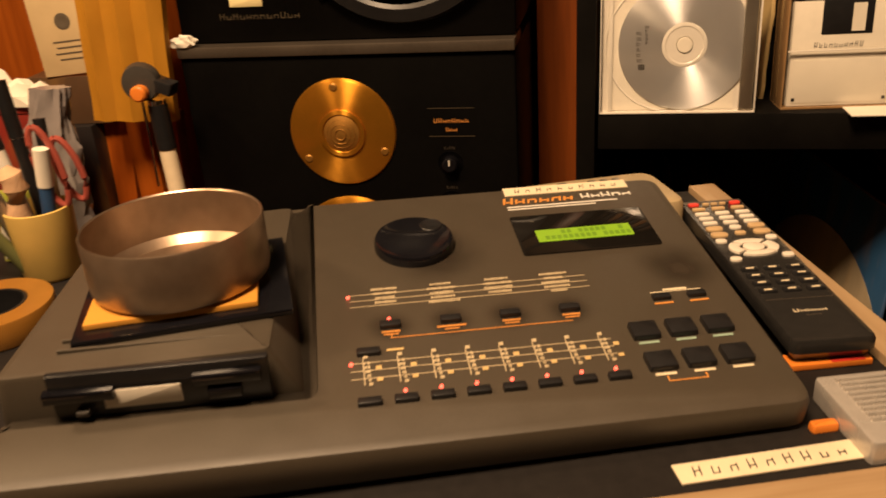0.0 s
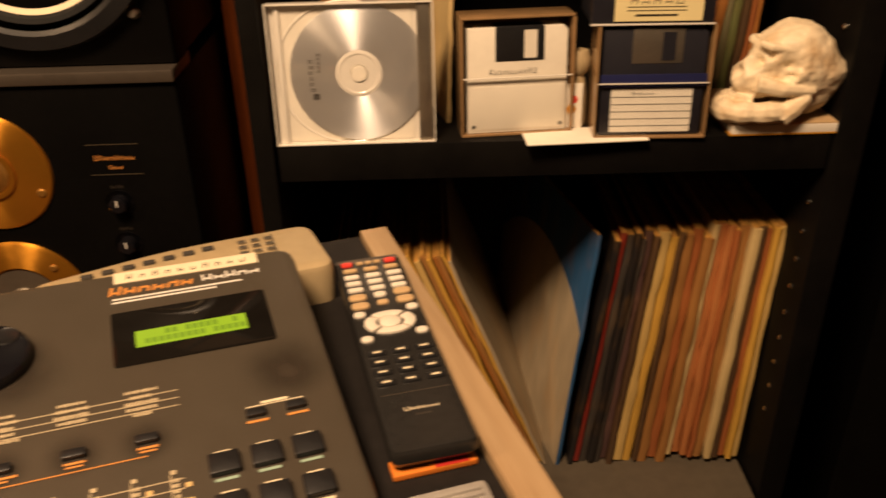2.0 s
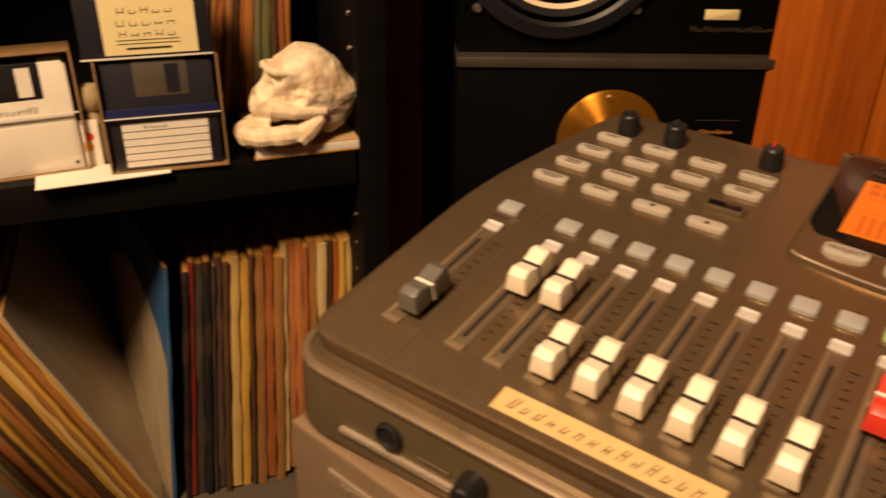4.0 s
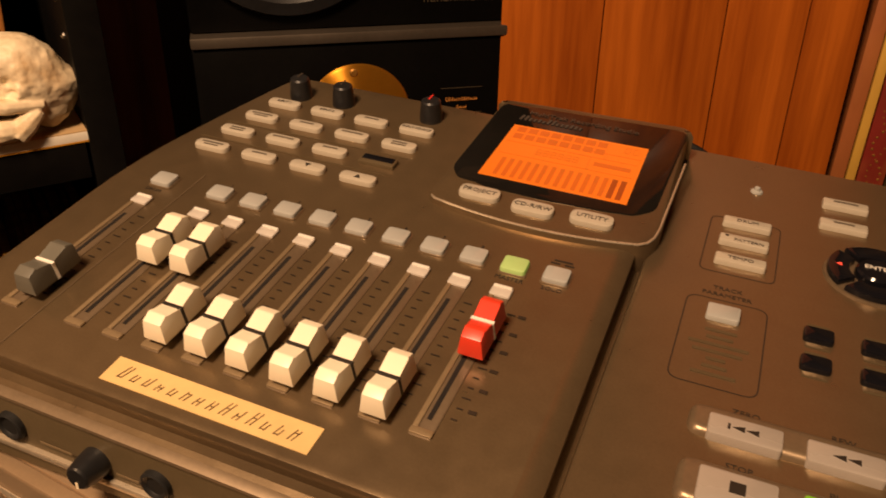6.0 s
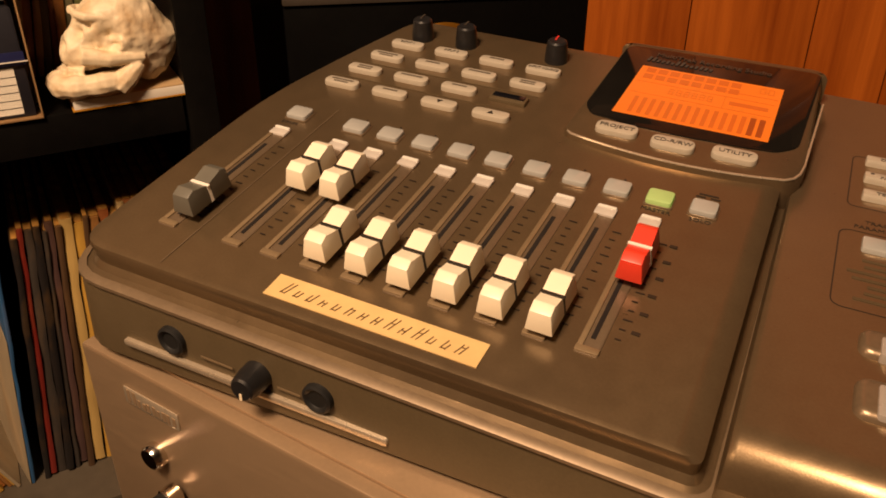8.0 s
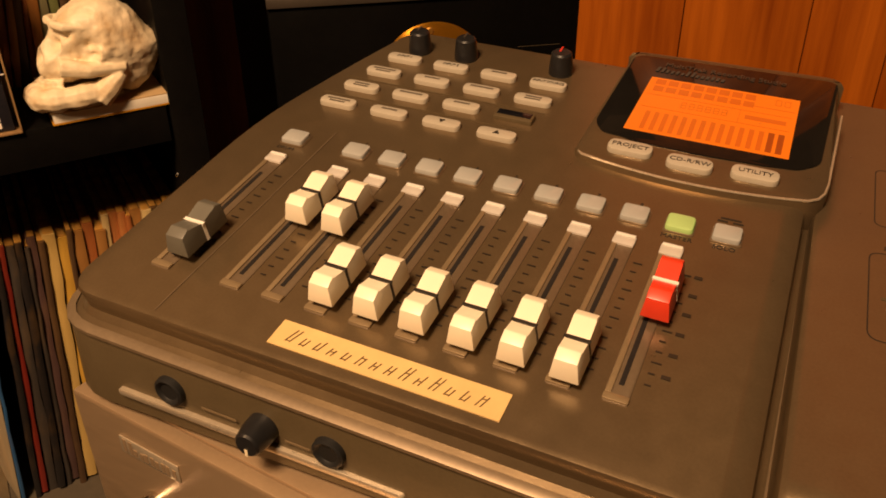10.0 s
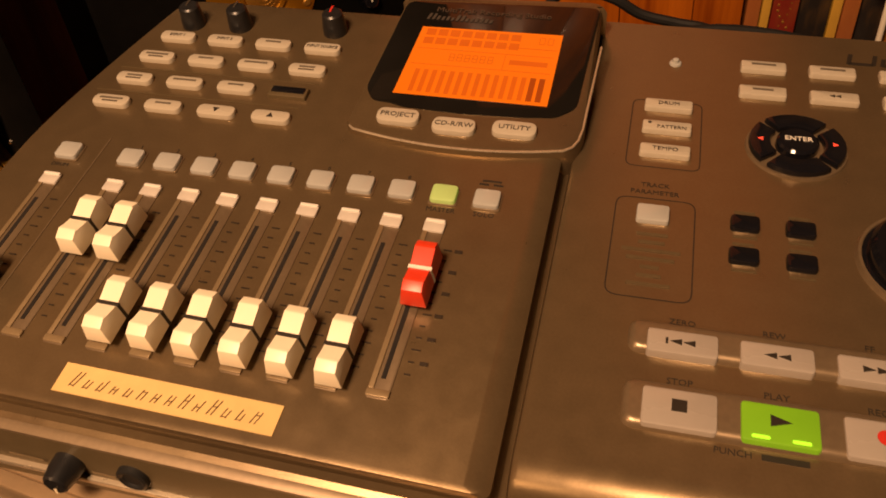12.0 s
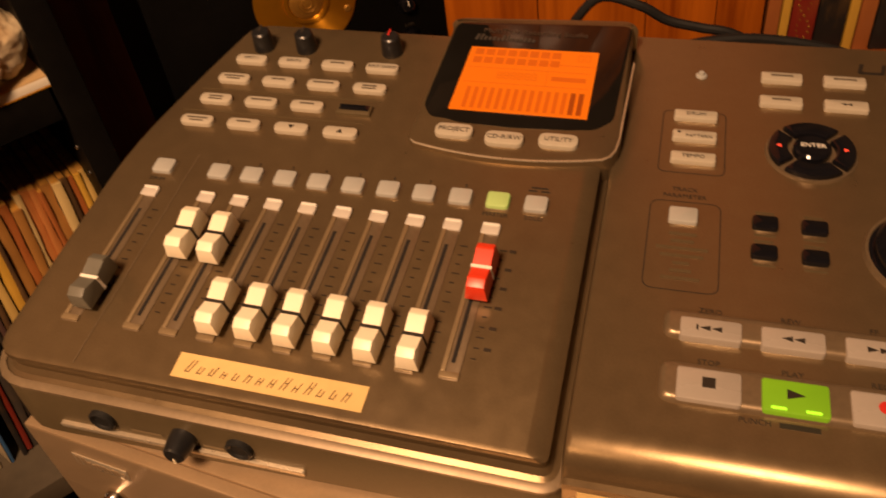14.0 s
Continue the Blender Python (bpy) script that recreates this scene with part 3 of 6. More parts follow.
        p.parent, p.location = s, (0.4905, 0.825, 0.794 - 0.032 * k + (0.18 if k > 8 else 0))
        if k > 8:
            p.location.z = 0.90 + 0.032 * (k - 8)


shelf_unit()


# ---- loudspeakers ----
def loudspeaker(m, mirror):
    s = thing("loudspeaker", m, "black floor loudspeaker with round gold driver plates and cream woofer", "loudspeaker", "pair of loudspeakers")
    w, top = 0.34, 0.943
    part("lower_cabinet", board((0, 0, 0.03), (w, 0.32, top), 0.004), M["speaker"], s)
    part("trim_strip", board((0.0, -0.004, top + 0.0005), (w, 0.06, top + 0.0115), 0.002), M["trim_grey"], s, "grey aluminium strip")
    part("upper_cabinet", board((0, 0.012, top + 0.012), (w, 0.32, top + 0.62), 0.004), M["speaker"], s)
    turn = pose(0, 0, 0, 90, 0, 0)

    def on_face(bm, x, z, y=0.0):
        return moved(bm, pose(x, y, z) @ turn)

    plate = [(0, 0.0045), (0.019, 0.0045), (0.020, 0.006), (0.024, 0.0055), (0.0245, 0.0035), (0.052, 0.003), (0.0545, 0.002), (0.0555, 0.0)]
    disc = part("tweeter_plate", lathe(plate, 64), M["gold"], s, "brushed gold disc plate")
    disc.matrix_basis = pose(0.163, 0, 0.865) @ turn
    part("tweeter_mesh", lathe([(0, 0.0095), (0.006, 0.009), (0.014, 0.007), (0.0185, 0.0052)], 40), M["gold_dark"], disc)
    ribs = bmesh.new()
    for k in range(3):
        rr = 0.0055 + 0.0045 * k
        lathe([(rr - 0.0006, 0.0092 - 0.0014 * k), (rr, 0.0099 - 0.0014 * k), (rr + 0.0006, 0.0090 - 0.0014 * k)], 32, ribs)
    part("tweeter_ribs", ribs, M["gold_dark"], disc)
    for a in (95, 215, 335):
        part("screw", lathe([(0, 0.0042), (0.003, 0.0042), (0.0045, 0.0032), (0.0047, 0.002)], 12, centre=(0.047 * math.cos(radians(a)), 0.047 * math.sin(radians(a)))), M["gold_dark"], disc)
    ring = [(0.034, 0.001), (0.036, 0.003), (0.059, 0.004), (0.062, 0.003), (0.063, 0.0)]
    mid = part("midrange_ring", lathe(ring, 64), M["gold"], s, "gold ring plate")
    mid.matrix_basis = pose(0.163, 0, 0.733) @ turn
    part("midrange_lens", lathe([(0, 0.006), (0.012, 0.005), (0.014, 0.0015), (0.0335, 0.001)], 40), M["steel"], mid)
    for a in (45, 135, 225, 315):
        part("screw", lathe([(0, 0.0052), (0.0025, 0.0052), (0.004, 0.0042), (0.0042, 0.003)], 12, centre=(0.050 * math.cos(radians(a)), 0.050 * math.sin(radians(a)))), M["gold_dark"], mid)
    for z in (0.832, 0.790):
        k = part("level_knob", on_face(lathe([(0, 0.010), (0.006, 0.010), (0.0075, 0.009), (0.008, 0.0), (0.0125, 0.0), (0.0125, 0.001)][::-1], 24), 0.272, z), M["black_gloss"], s)
        part("pointer", on_face(flat([(0, 0.003, 0.0012, 0.006)], 0.0102), 0.272, z), M["white"], k)
        part("scale_print", on_face(letter_bars(0.012, 0.003, 5, 0, 0.016, 0.0004, 0, 4), 0.272, z), M["trim_grey"], s)
    part("name_print", on_face(letter_bars(0.036, 0.0045, 8, 0, 0, 0.0004, 0, 2, 0.9, 0.0006), 0.275, 0.876), M["orange_ink"], s, "orange lettering")
    part("model_print", on_face(letter_bars(0.012, 0.004, 4, 0, 0, 0.0004, 0, 3, 0.9, 0.0005), 0.275, 0.867), M["orange_ink"], s)
    for dz in (0.0125, -0.016):
        part("rule_print", on_face(flat([(0, dz, 0.046, 0.0006)], 0.0004), 0.275, 0.876), M["dull_print"], s)
    # upper woofer
    wx, wz = (0.10 if mirror else 0.233), 1.078
    ring = part("woofer_ring", on_face(lathe([(0.090, 0.010), (0.094, 0.012), (0.106, 0.010), (0.109, 0.0)], 72), wx, wz, 0.012), M["black"], s)
    part("surround", on_face(lathe([(0.078, 0.001), (0.081, 0.006), (0.085, 0.007), (0.0895, 0.002)], 72), wx, wz, 0.012), M["rubber"], ring)
    part("cone", on_face(lathe([(0, -0.02), (0.03, -0.024), (0.0785, 0.0025)], 72), wx, wz, 0.012), M["cone"], ring, "cream paper cone")
    for a in (45, 135, 225, 315):
        part("bolt", on_face(lathe([(0, 0.005), (0.003, 0.005), (0.0045, 0.003), (0.0055, 0.0)], 12),
                             wx + 0.112 * math.cos(radians(a)), wz + 0.112 * math.sin(radians(a)), 0.012), M["steel"], s)
    bx = 0.265 if mirror else 0.075
    part("badge", on_face(block(0.034, 0.010, 0.0015, 0.0004), bx, 0.995, 0.012), M["paper_yellow"], s, "pale yellow badge")
    part("series_print", on_face(letter_bars(0.085, 0.006, 12, 0, 0, 0.0004, 0, 6, 0.9, 0.0009), bx + 0.012, 0.981, 0.012), M["dull_print"], s)
    return s


loudspeaker(pose(-0.433, 0.785, -0.004, 0, 0, 1.0), False)
loudspeaker(pose(0.605, 0.853, -0.014, 0, 0, -18), True)


# ---- wooden panel wall ----
def panel_wall():
    p = tagged(thing("wall_planks", plank_pose((0.905, 0.755), -46), "varnished orange pine plank panelling", "wall"), kind="structure")
    x = 0.0
    for w in (0.105, 0.118, 0.075, 0.050):
        b = part("plank", board((x + 0.0003, 0.0, 0.0), (x + w - 0.0003, 0.02, 2.4), 0.0016), M["plank"], p)
        x += w


panel_wall()

# ---- table with the sequencer ----
TABLE = pose(-0.149, 0.407, 0.836, 0, 0, 18.0)


def table():
    t = thing("table", TABLE, "black-topped table with pale plywood edging", "table")
    part("tabletop", board((-0.60, -0.148, -0.022), (0.290, 0.125, 0.0), 0.001), M["black_matt"], t)
    part("side_leaf", board((0.06, 0.126, -0.022), (0.290, 0.210, 0.0), 0.001), M["black_matt"], t)
    part("side_leaf", board((-0.60, 0.126, -0.022), (-0.16, 0.25, 0.0), 0.001), M["black_matt"], t)
    part("side_edging", board((0.2915, -0.172, -0.05), (0.3135, 0.212, 0.004), 0.0015), M["ply"], t, "pale plywood edge strip")
    fe = part("front_edging", board((-0.011, -0.45, -0.025), (0.011, 0.45, 0.002), 0.0015), M["ply"], t, "pale plywood edge strip")
    fe.matrix_basis = pose(-0.16, -0.160, 0, 0, 0, 90)
    for x, y in ((-0.57, -0.12), (-0.57, 0.21), (0.26, -0.12), (0.26, 0.20)):
        part("leg", board((x - 0.02, y - 0.02, -0.836), (x + 0.02, y + 0.02, -0.0225), 0.002), M["black_matt"], t)


table()

QM = Matrix(((0.94647, -0.31337, 0.07739, -0.149), (0.32150, 0.93655, -0.13968, 0.407), (-0.02871, 0.15709, 0.98717, 0.8805), (0, 0, 0, 1)))
QZ = [QM[2][0], QM[2][1], QM[2][2], QM[2][3]]


def q_level(u, v, z):
    """The height over the sequencer's panel at which the world's height is z."""
    return (z - QZ[3] - QZ[0] * u - QZ[1] * v) / QZ[2]


def smudge(s, x, y, r):
    """A greasy worn patch that fades out at its rim."""
    o = part("worn_patch", lathe([(r, 0.00012), (0.0, 0.00016)], 28), M["halo"], s)
    o.location = (x, y, 0)
    o.scale = (1, 1, 1)


def sequencer():
    s = thing("sequencer", QM, "grey plastic desktop sequencer with dial, buttons and floppy drive", "sequencer")
    foot = 0.840
    poly = rounded([(-0.171, -0.122), (0.223, -0.122), (0.223, 0.108), (-0.0225, 0.108), (-0.0225, -0.0785), (-0.167, -0.0785)], [0.014, 0.012, 0.012, 0.001, 0.001, 0.001], 5)
    loops = [[(x, y, q_level(x, y, foot)) for x, y in inset(poly, 0.003)],
             [(x, y, -0.016) for x, y in poly], [(x, y, -0.005) for x, y in poly],
             [(x, y, -0.0015) for x, y in inset(poly, 0.0015)], [(x, y, 0.0) for x, y in inset(poly, 0.0055)]]
    part("panel", loft(loops), M["q"], s)
    # level deck with the drive; its inner side slopes
    top = 0.897
    low = rounded([(-0.167, -0.0785), (-0.024, -0.0785), (-0.0165, 0.108), (-0.153, 0.108)], [0.006, 0.002, 0.002, 0.012], 4)
    high = rounded([(-0.165, -0.0760), (-0.037, -0.0760), (-0.031, 0.108), (-0.153, 0.108)], [0.006, 0.004, 0.006, 0.012], 4)
    loops = [[(x, y, q_level(x, y, foot)) for x, y in low], [(x, y, min(0.0, q_level(x, y, top - 0.003))) for x, y in low], [(x, y, q_level(x, y, top - 0.003)) for x, y in high],
             [(x, y, q_level(x, y, top - 0.0008)) for x, y in inset(high, 0.001)], [(x, y, q_level(x, y, top)) for x, y in inset(high, 0.004)]]
    part("drive_housing", loft(loops), M["q"], s)
    rib = bmesh.new()
    for k in range(2):
        y = -0.058 + 0.010 * k
        slab(rounded(rect(0.10, 0.0015, -0.09, y), 0.0006, 2), q_level(-0.09, y, top) - 0.001, q_level(-0.09, y, top) + 0.0010, 0.0003, rib)
    part("ridge", rib, M["q"], s)
    # floppy drive in the upright face
    up = Matrix.Translation((-0.092, -0.0785, 0.0)) @ pose(0, 0, 0, 90, 0, 0)
    d = part("floppy_drive", moved(block(0.101, 0.026, 0.0035, 0.0008, 0.003, 0.0145, 0), up), M["black"], s, "black floppy drive bezel")
    part("drive_slot", moved(flat([(0.003, 0.018, 0.092, 0.0035)], 0.0037, 0.0003), up), M["black_gloss"], d)
    part("inserted_disk", moved(block(0.036, 0.011, 0.0014, 0.0004, -0.006, 0.0115, 0.003), up), M["floppy_white"], d, "white disk edge in the drive")
    part("eject_button", moved(block(0.016, 0.006, 0.004, 0.0006, 0.032, 0.0105, 0.003), up), M["black_gloss"], d)
    part("drive_flap", moved(block(0.032, 0.006, 0.0045, 0.0005, -0.034, 0.0165, 0.0025), up), M["black_gloss"], d)
    part("drive_flap", moved(block(0.032, 0.006, 0.0045, 0.0005, 0.034, 0.0195, 0.0025), up), M["black_gloss"], d)
    part("drive_light", moved(block(0.006, 0.003, 0.0042, 0.0004, -0.034, 0.006, 0.003), up), M["q_dark"], d)
    # jog dial
    dial = part("jog_dial", lathe([(0.0248, 0.0), (0.0248, 0.0045), (0.0238, 0.0064), (0.0215, 0.0072), (0.0, 0.0074)], 56), M["black_gloss"], s, "glossy black jog dial")
    dial.location = (0.0445, 0.0445, 0.0)
    smudge(s, 0.056, 0.032, 0.036)
    smudge(s, 0.198, -0.002, 0.03)
    part("finger_dip", lathe([(0.0072, 0.0074), (0.0066, 0.0080), (0.0058, 0.0076), (0.0, 0.0075)], 24, centre=(0.012, 0.011)), M["black"], dial)
    # display
    win = part("display_window", slab(rounded(rect(0.088, 0.0455, 0.1535, 0.0445), 0.002, 3), 0.0001, 0.0010, 0.0003), M["window"], s, "dark display window")
    part("screen", slab(rect(0.0615, 0.0135, 0.1527, 0.041), 0.0012, 0.0014), M["green_lcd"], win, "green backlit text screen")
    seg = bmesh.new()
    for row in (0, 1):
        for k in range(16):
            if random.random() < 0.8:
                flat([(0.1245 + 0.00375 * k, 0.0382 + row * 0.0058, 0.0026, 0.0040)], 0.0015, 0.0001, seg)
    part("screen_text", seg, M["green_seg"], win)
    # name strip and printing
    part("name_strip", slab(rect(0.0865, 0.0105, 0.156, 0.1005), 0.0, 0.0006), M["sticker_white"], s, "cream label strip")
    part("strip_print", letter_bars(0.076, 0.0050, 10, 0.156, 0.1005, 0.0007, 0.15, 9, 0.5, 0.0005), M["ink"], s)
    part("model_print", letter_bars(0.050, 0.0080, 6, 0.134, 0.0885, 0.0001, 0.2, 11, 0.95, 0.0016), M["orange_ink"], s, "orange lettering")
    part("maker_print", letter_bars(0.036, 0.0060, 5, 0.181, 0.0885, 0.0001, 0, 12, 1.0, 0.0013), M["white"], s, "white lettering")
    part("caption_print", flat([(0.149, 0.0805, 0.076, 0.0013), (0.141, 0.0775, 0.060, 0.0013)], 0.0001), M["white"], s)
    rng = random.Random(5)
    # function row
    for k, x in enumerate((0.0227, 0.0558, 0.0889, 0.1225)):
        smudge(s, x, -0.033, 0.017)
        b = part("function_button", slab(rounded(rect(0.0115, 0.005, x, -0.0335), 0.001, 2), 0.0, 0.003, 0.0006), M["black"], s)
        part("button_print", flat([(x, -0.0385, 0.010 + 0.006 * (k in (1,)), 0.0013), (x, -0.0408, 0.008, 0.001)], 0.0003), M["orange_ink"], s)
        rows = []
        for j in range(4 + k % 2):
            w = rng.uniform(0.010, 0.019)
            for q in range(int(w / 0.0014)):
                rows.append((x - w / 2 + 0.0014 * q, 0.0012 - 0.0042 * j, 0.0010, rng.uniform(0.0014, 0.0024)))
        part("menu_print", flat(rows, 0.0002), M["print"], s)
    part("orange_rule", flat([(0.072, -0.0438, 0.10, 0.0006), (0.0228, -0.0425, 0.0006, 0.0025)], 0.0002), M["orange_ink"], s)
    for x, y in ((0.071, -0.0030), (0.071, -0.0085), (0.071, -0.0140), (0.0685, -0.0620), (0.0685, -0.0680), (0.0685, -0.0740)):
        part("rule_print", flat([(x, y, 0.138, 0.0005)], 0.0001), M["print"], s)
    for x, y in ((0.001, -0.0045), (0.0225, -0.0275), (0.0, -0.0625)):
        part("led", lathe([(0.0010, 0.0), (0.0009, 0.0010), (0.0, 0.0013)], 12, centre=(x, y)), M["red_hot"], s)
    part("select_button", slab(rounded(rect(0.0125, 0.0048, 0.0095, -0.0545), 0.001, 2), 0.0, 0.0028, 0.0006), M["black"], s)
    part("select_print", flat([(0.0235, -0.0535, 0.009, 0.0016)], 0.0002), M["sticker"], s)
    for k in range(8):
        x = 0.0078 + 0.01785 * k
        part("track_button", slab(rounded(rect(0.0118, 0.0045, x, -0.0918), 0.0008, 2), 0.0, 0.0028, 0.0005), M["black"], s)
        if k:
            part("led", lathe([(0.0010, 0.0), (0.0009, 0.0010), (0.0, 0.0013)], 12, centre=(x, -0.0855)), M["red_hot"], s)
        ticks = flat([(x - 0.0012 + 0.0006 * j, -0.0625 - 0.0032 * j, 0.0016, 0.0018) for j in range(6)] + [(x + 0.0012, -0.0625 - 0.0032 * j, 0.0014, 0.0022) for j in range(6)] + [(x - 0.0016, -0.069, 0.0006, 0.020)] + [(x - 0.0002, -0.0575, 0.0025, 0.0024)], 0.0003)
        part("track_print", ticks, M["print"], s)
        part("track_mark", flat([(x + 0.0062, -0.0665, 0.003, 0.0026), (x + 0.0062, -0.0755, 0.003, 0.0024)], 0.0003), M["sticker"], s)
    for k, x in enumerate((0.1765, 0.1972)):
        part("small_button", slab(rounded(rect(0.0105, 0.0046, x, -0.0315), 0.0008, 2), 0.0, 0.0026, 0.0005), M["black"], s)
        part("button_print", flat([(x, -0.0365, 0.011, 0.0014)], 0.0002), M["orange_ink"], s)
    part("pair_print", flat([(0.187, -0.0262, 0.030, 0.0006), (0.187, -0.0245, 0.014, 0.0016)], 0.0002), M["sticker_white"], s)
    for r, y in enumerate((-0.0598, -0.0847)):
        for k in range(3):
            x = 0.1565 + 0.0204 * k
            part("transport_button", slab(rounded(rect(0.0150, 0.0125, x, y), 0.001, 2), 0.0, 0.0036, 0.0008), M["black"], s)
            part("button_print", flat([(x, y + 0.0083, 0.008, 0.0016)], 0.0002), M["sticker_white"], s)
            part("button_caption", flat([(x, y - 0.0085, 0.011, 0.0016)], 0.0002), M["teal_ink"] if not r else M["sticker_white"], s)
    part("bracket_print", flat([(0.1665, -0.0985, 0.020, 0.0007), (0.1565, -0.0968, 0.0007, 0.004), (0.1765, -0.0968, 0.0007, 0.004)], 0.0002), M["orange_ink"], s)
    return s


sequencer()


# ---- mixer ----
def axes(u, v, n, o):
    return Matrix(((u[0], v[0], n[0], o[0]), (u[1], v[1], n[1], o[1]), (u[2], v[2], n[2], o[2]), (0, 0, 0, 1)))


MXM = axes((0.606375, -0.793944, -0.0443), (0.790264, 0.595506, 0.144413), (-0.088275, -0.122577, 0.988525), (0.36, 0.365, 0.978508))
RIGHT = pose(0, 0, 0.008, -4.57, 0, 0)   # the right half's panel, less steep
AMP_TOP = 0.9258


def m_level(u, v, z):
    return (z - MXM[2][3] - MXM[2][0] * u - MXM[2][1] * v) / MXM[2][2]


def key_cap(w, d, h=0.0026, r=None):
    poly = rounded(rect(w, d), r or d * 0.45, 4)
    return slab(poly, -0.0005, h, 0.0009)


def fader_cap():
    """A two-slope fader cap: a waist in the middle, lower at the front."""
    w, prof = 0.0102, [(-0.0125, 0.004), (-0.0120, 0.0125), (-0.0080, 0.0143), (-0.0008, 0.0112), (0.0008, 0.0112), (0.0080, 0.0143), (0.0118, 0.0128), (0.0125, 0.004)]
    bm = bmesh.new()
    a = [bm.verts.new((-w / 2 + (0.0012 if z > 0.006 else 0), y, z)) for y, z in prof]
    b = [bm.verts.new((w / 2 - (0.0012 if z > 0.006 else 0), y, z)) for y, z in prof]
    bm.faces.new(a)
    bm.faces.new(b[::-1])
    for i in range(len(prof)):
        j = (i + 1) % len(prof)
        bm.faces.new((a[i], b[i], b[j], a[j]))
    bmesh.ops.bevel(bm, geom=bm.edges[:], offset=0.0005, segments=2, profile=0.6, affect="EDGES")
    line = slab(rect(w - 0.0012, 0.0015), 0.0110, 0.0117)
    loft([[(-w / 2 - 0.0001, -0.00075, 0.004), (w / 2 + 0.0001, -0.00075, 0.004), (w / 2 + 0.0001, 0.00075, 0.004), (-w / 2 - 0.0001, 0.00075, 0.004)],
          [(-w / 2 + 0.0010, -0.00075, 0.0113), (w / 2 - 0.0010, -0.00075, 0.0113), (w / 2 - 0.0010, 0.00075, 0.0113), (-w / 2 + 0.0010, 0.00075, 0.0113)]], bm=line)
    return bm, line


def mixer():
    s = thing("mixer", MXM, "champagne-grey digital multitrack mixer with faders and orange screen", "mixer")
    # left half of the body
    poly = rounded([(0.003, -0.002), (0.2515, -0.0078), (0.2535, 0.238), (0.036, 0.238), (0.022, 0.190), (0.006, 0.127)], [0.014, 0.004, 0.004, 0.012, 0.02, 0.03], 5)
    low_ring, mid_ring = inset(poly, -0.0105), inset(poly, -0.0068)
    skirt = [[(x, y, m_level(x, y, AMP_TOP + 0.0015)) for x, y in inset(poly, -0.0090)],
             [(x, y, m_level(x, y, AMP_TOP + 0.0030)) for x, y in low_ring], [(x, y, -0.0175) for x, y in mid_ring],
             [(x, y, -0.0150) for x, y in inset(poly, -0.0060)]]
    part("front_skirt", loft(skirt), M["mixer_dark"], s, "darker olive-grey lower casing")
    loops = [[(x, y, -0.0149) for x, y in inset(poly, -0.0040)],
             [(x, y, -0.0128) for x, y in inset(poly, -0.0040)],
             [(x, y, -0.0118) for x, y in inset(poly, -0.0010)],
             [(x, y, -0.0090) for x, y in inset(poly, 0.0010)],
             [(x, y, -0.0058) for x, y in inset(poly, 0.0008)],
             [(x, y, -0.0026) for x, y in poly],
             [(x, y, -0.0006) for x, y in inset(poly, 0.0006)], [(x, y, 0.0) for x, y in inset(poly, 0.0024)]]
    for ring, off in zip(loops[4:], (0.0, 0.0005, 0.0028, 0.0062)):
        ring[:] = [(x - off if x > 0.24 else x, y, z) for x, y, z in ring]
    part("fader_body", loft(loops), M["mixer"], s)
    band = [[(x, y, z) for x, y in inset(poly, -d)] for z, d in ((-0.0150, 0.0062), (-0.0144, 0.0074), (-0.0130, 0.0072), (-0.0122, 0.0055), (-0.0120, 0.0036))]
    part("edge_band", loft(band, (False, False)), M["band"], s, "pale edge band above the lower casing")
    # right half: one profile drawn along the width
    prof = [(0.268, -0.040), (0.268, -0.004), (0.264, 0.0), (0.006, 0.0), (0.0025, -0.0004), (-0.001, -0.0017), (-0.0038, -0.0038), (-0.0058, -0.0064), (-0.0070, -0.0095),
            (-0.0082, -0.0158), (-0.0108, -0.0164), (-0.0112, -0.0190), (-0.0088, -0.0205), (-0.0110, -0.0500), (0.20, -0.05)]
    bm = bmesh.new()
    cols = []
    for u, k in ((0.2560, 0.0035), (0.2568, 0.0012), (0.2590, 0.0), (0.470, 0.0), (0.474, 0.004)):
        cols.append([bm.verts.new((u, y + (k * 0.5 if y < 0.1 else -k * 0.5), z - k * (z > -0.02))) for y, z in prof])
    for a, b in zip(cols, cols[1:]):
        for i in range(len(prof)):
            j = (i + 1) % len(prof)
            bm.faces.new((a[i], b[i], b[j], a[j]))
    bm.faces.new(cols[0])
    bm.faces.new(cols[-1][::-1])
    rb = part("control_body", bm, M["mixer"], s)
    rb.matrix_basis = RIGHT
    fl = part("front_label", moved(slab(rect(0.090, 0.0125), 0.0, 0.0004), pose(0.3075, -0.0099, -0.0295, 90) @ pose(0, 0, 0, -6)), M["sticker"], rb, "gold label strip")
    part("label_print", moved(letter_bars(0.076, 0.0066, 10, 0, 0, 0.0005, 0.3, 23, 0.5, 0.0004), pose(0.3075, -0.0099, -0.0295, 90) @ pose(0, 0, 0, -6)), M["faint_ink"], fl)
    for x, y in ((0.03, 0.02), (0.22, 0.02), (0.06, 0.22), (0.43, 0.02), (0.43, 0.22)):
        z = m_level(x, y, AMP_TOP + 0.0005)
        part("foot", slab(rounded(rect(0.018, 0.018, x, y), 0.008, 4), z, z + 0.0055), M["rubber"], s)
    # front face: jacks, knob and silver slit
    front = pose(0.003, -0.0096, 0, 90, 0, -1.33) @ pose(-0.003, 0, 0, 0, 0, 0)
    lean_out = pose(0, -0.0175, 0, -7.5, 0, 0) @ pose(0, 0.0175, 0)
    front = front @ lean_out
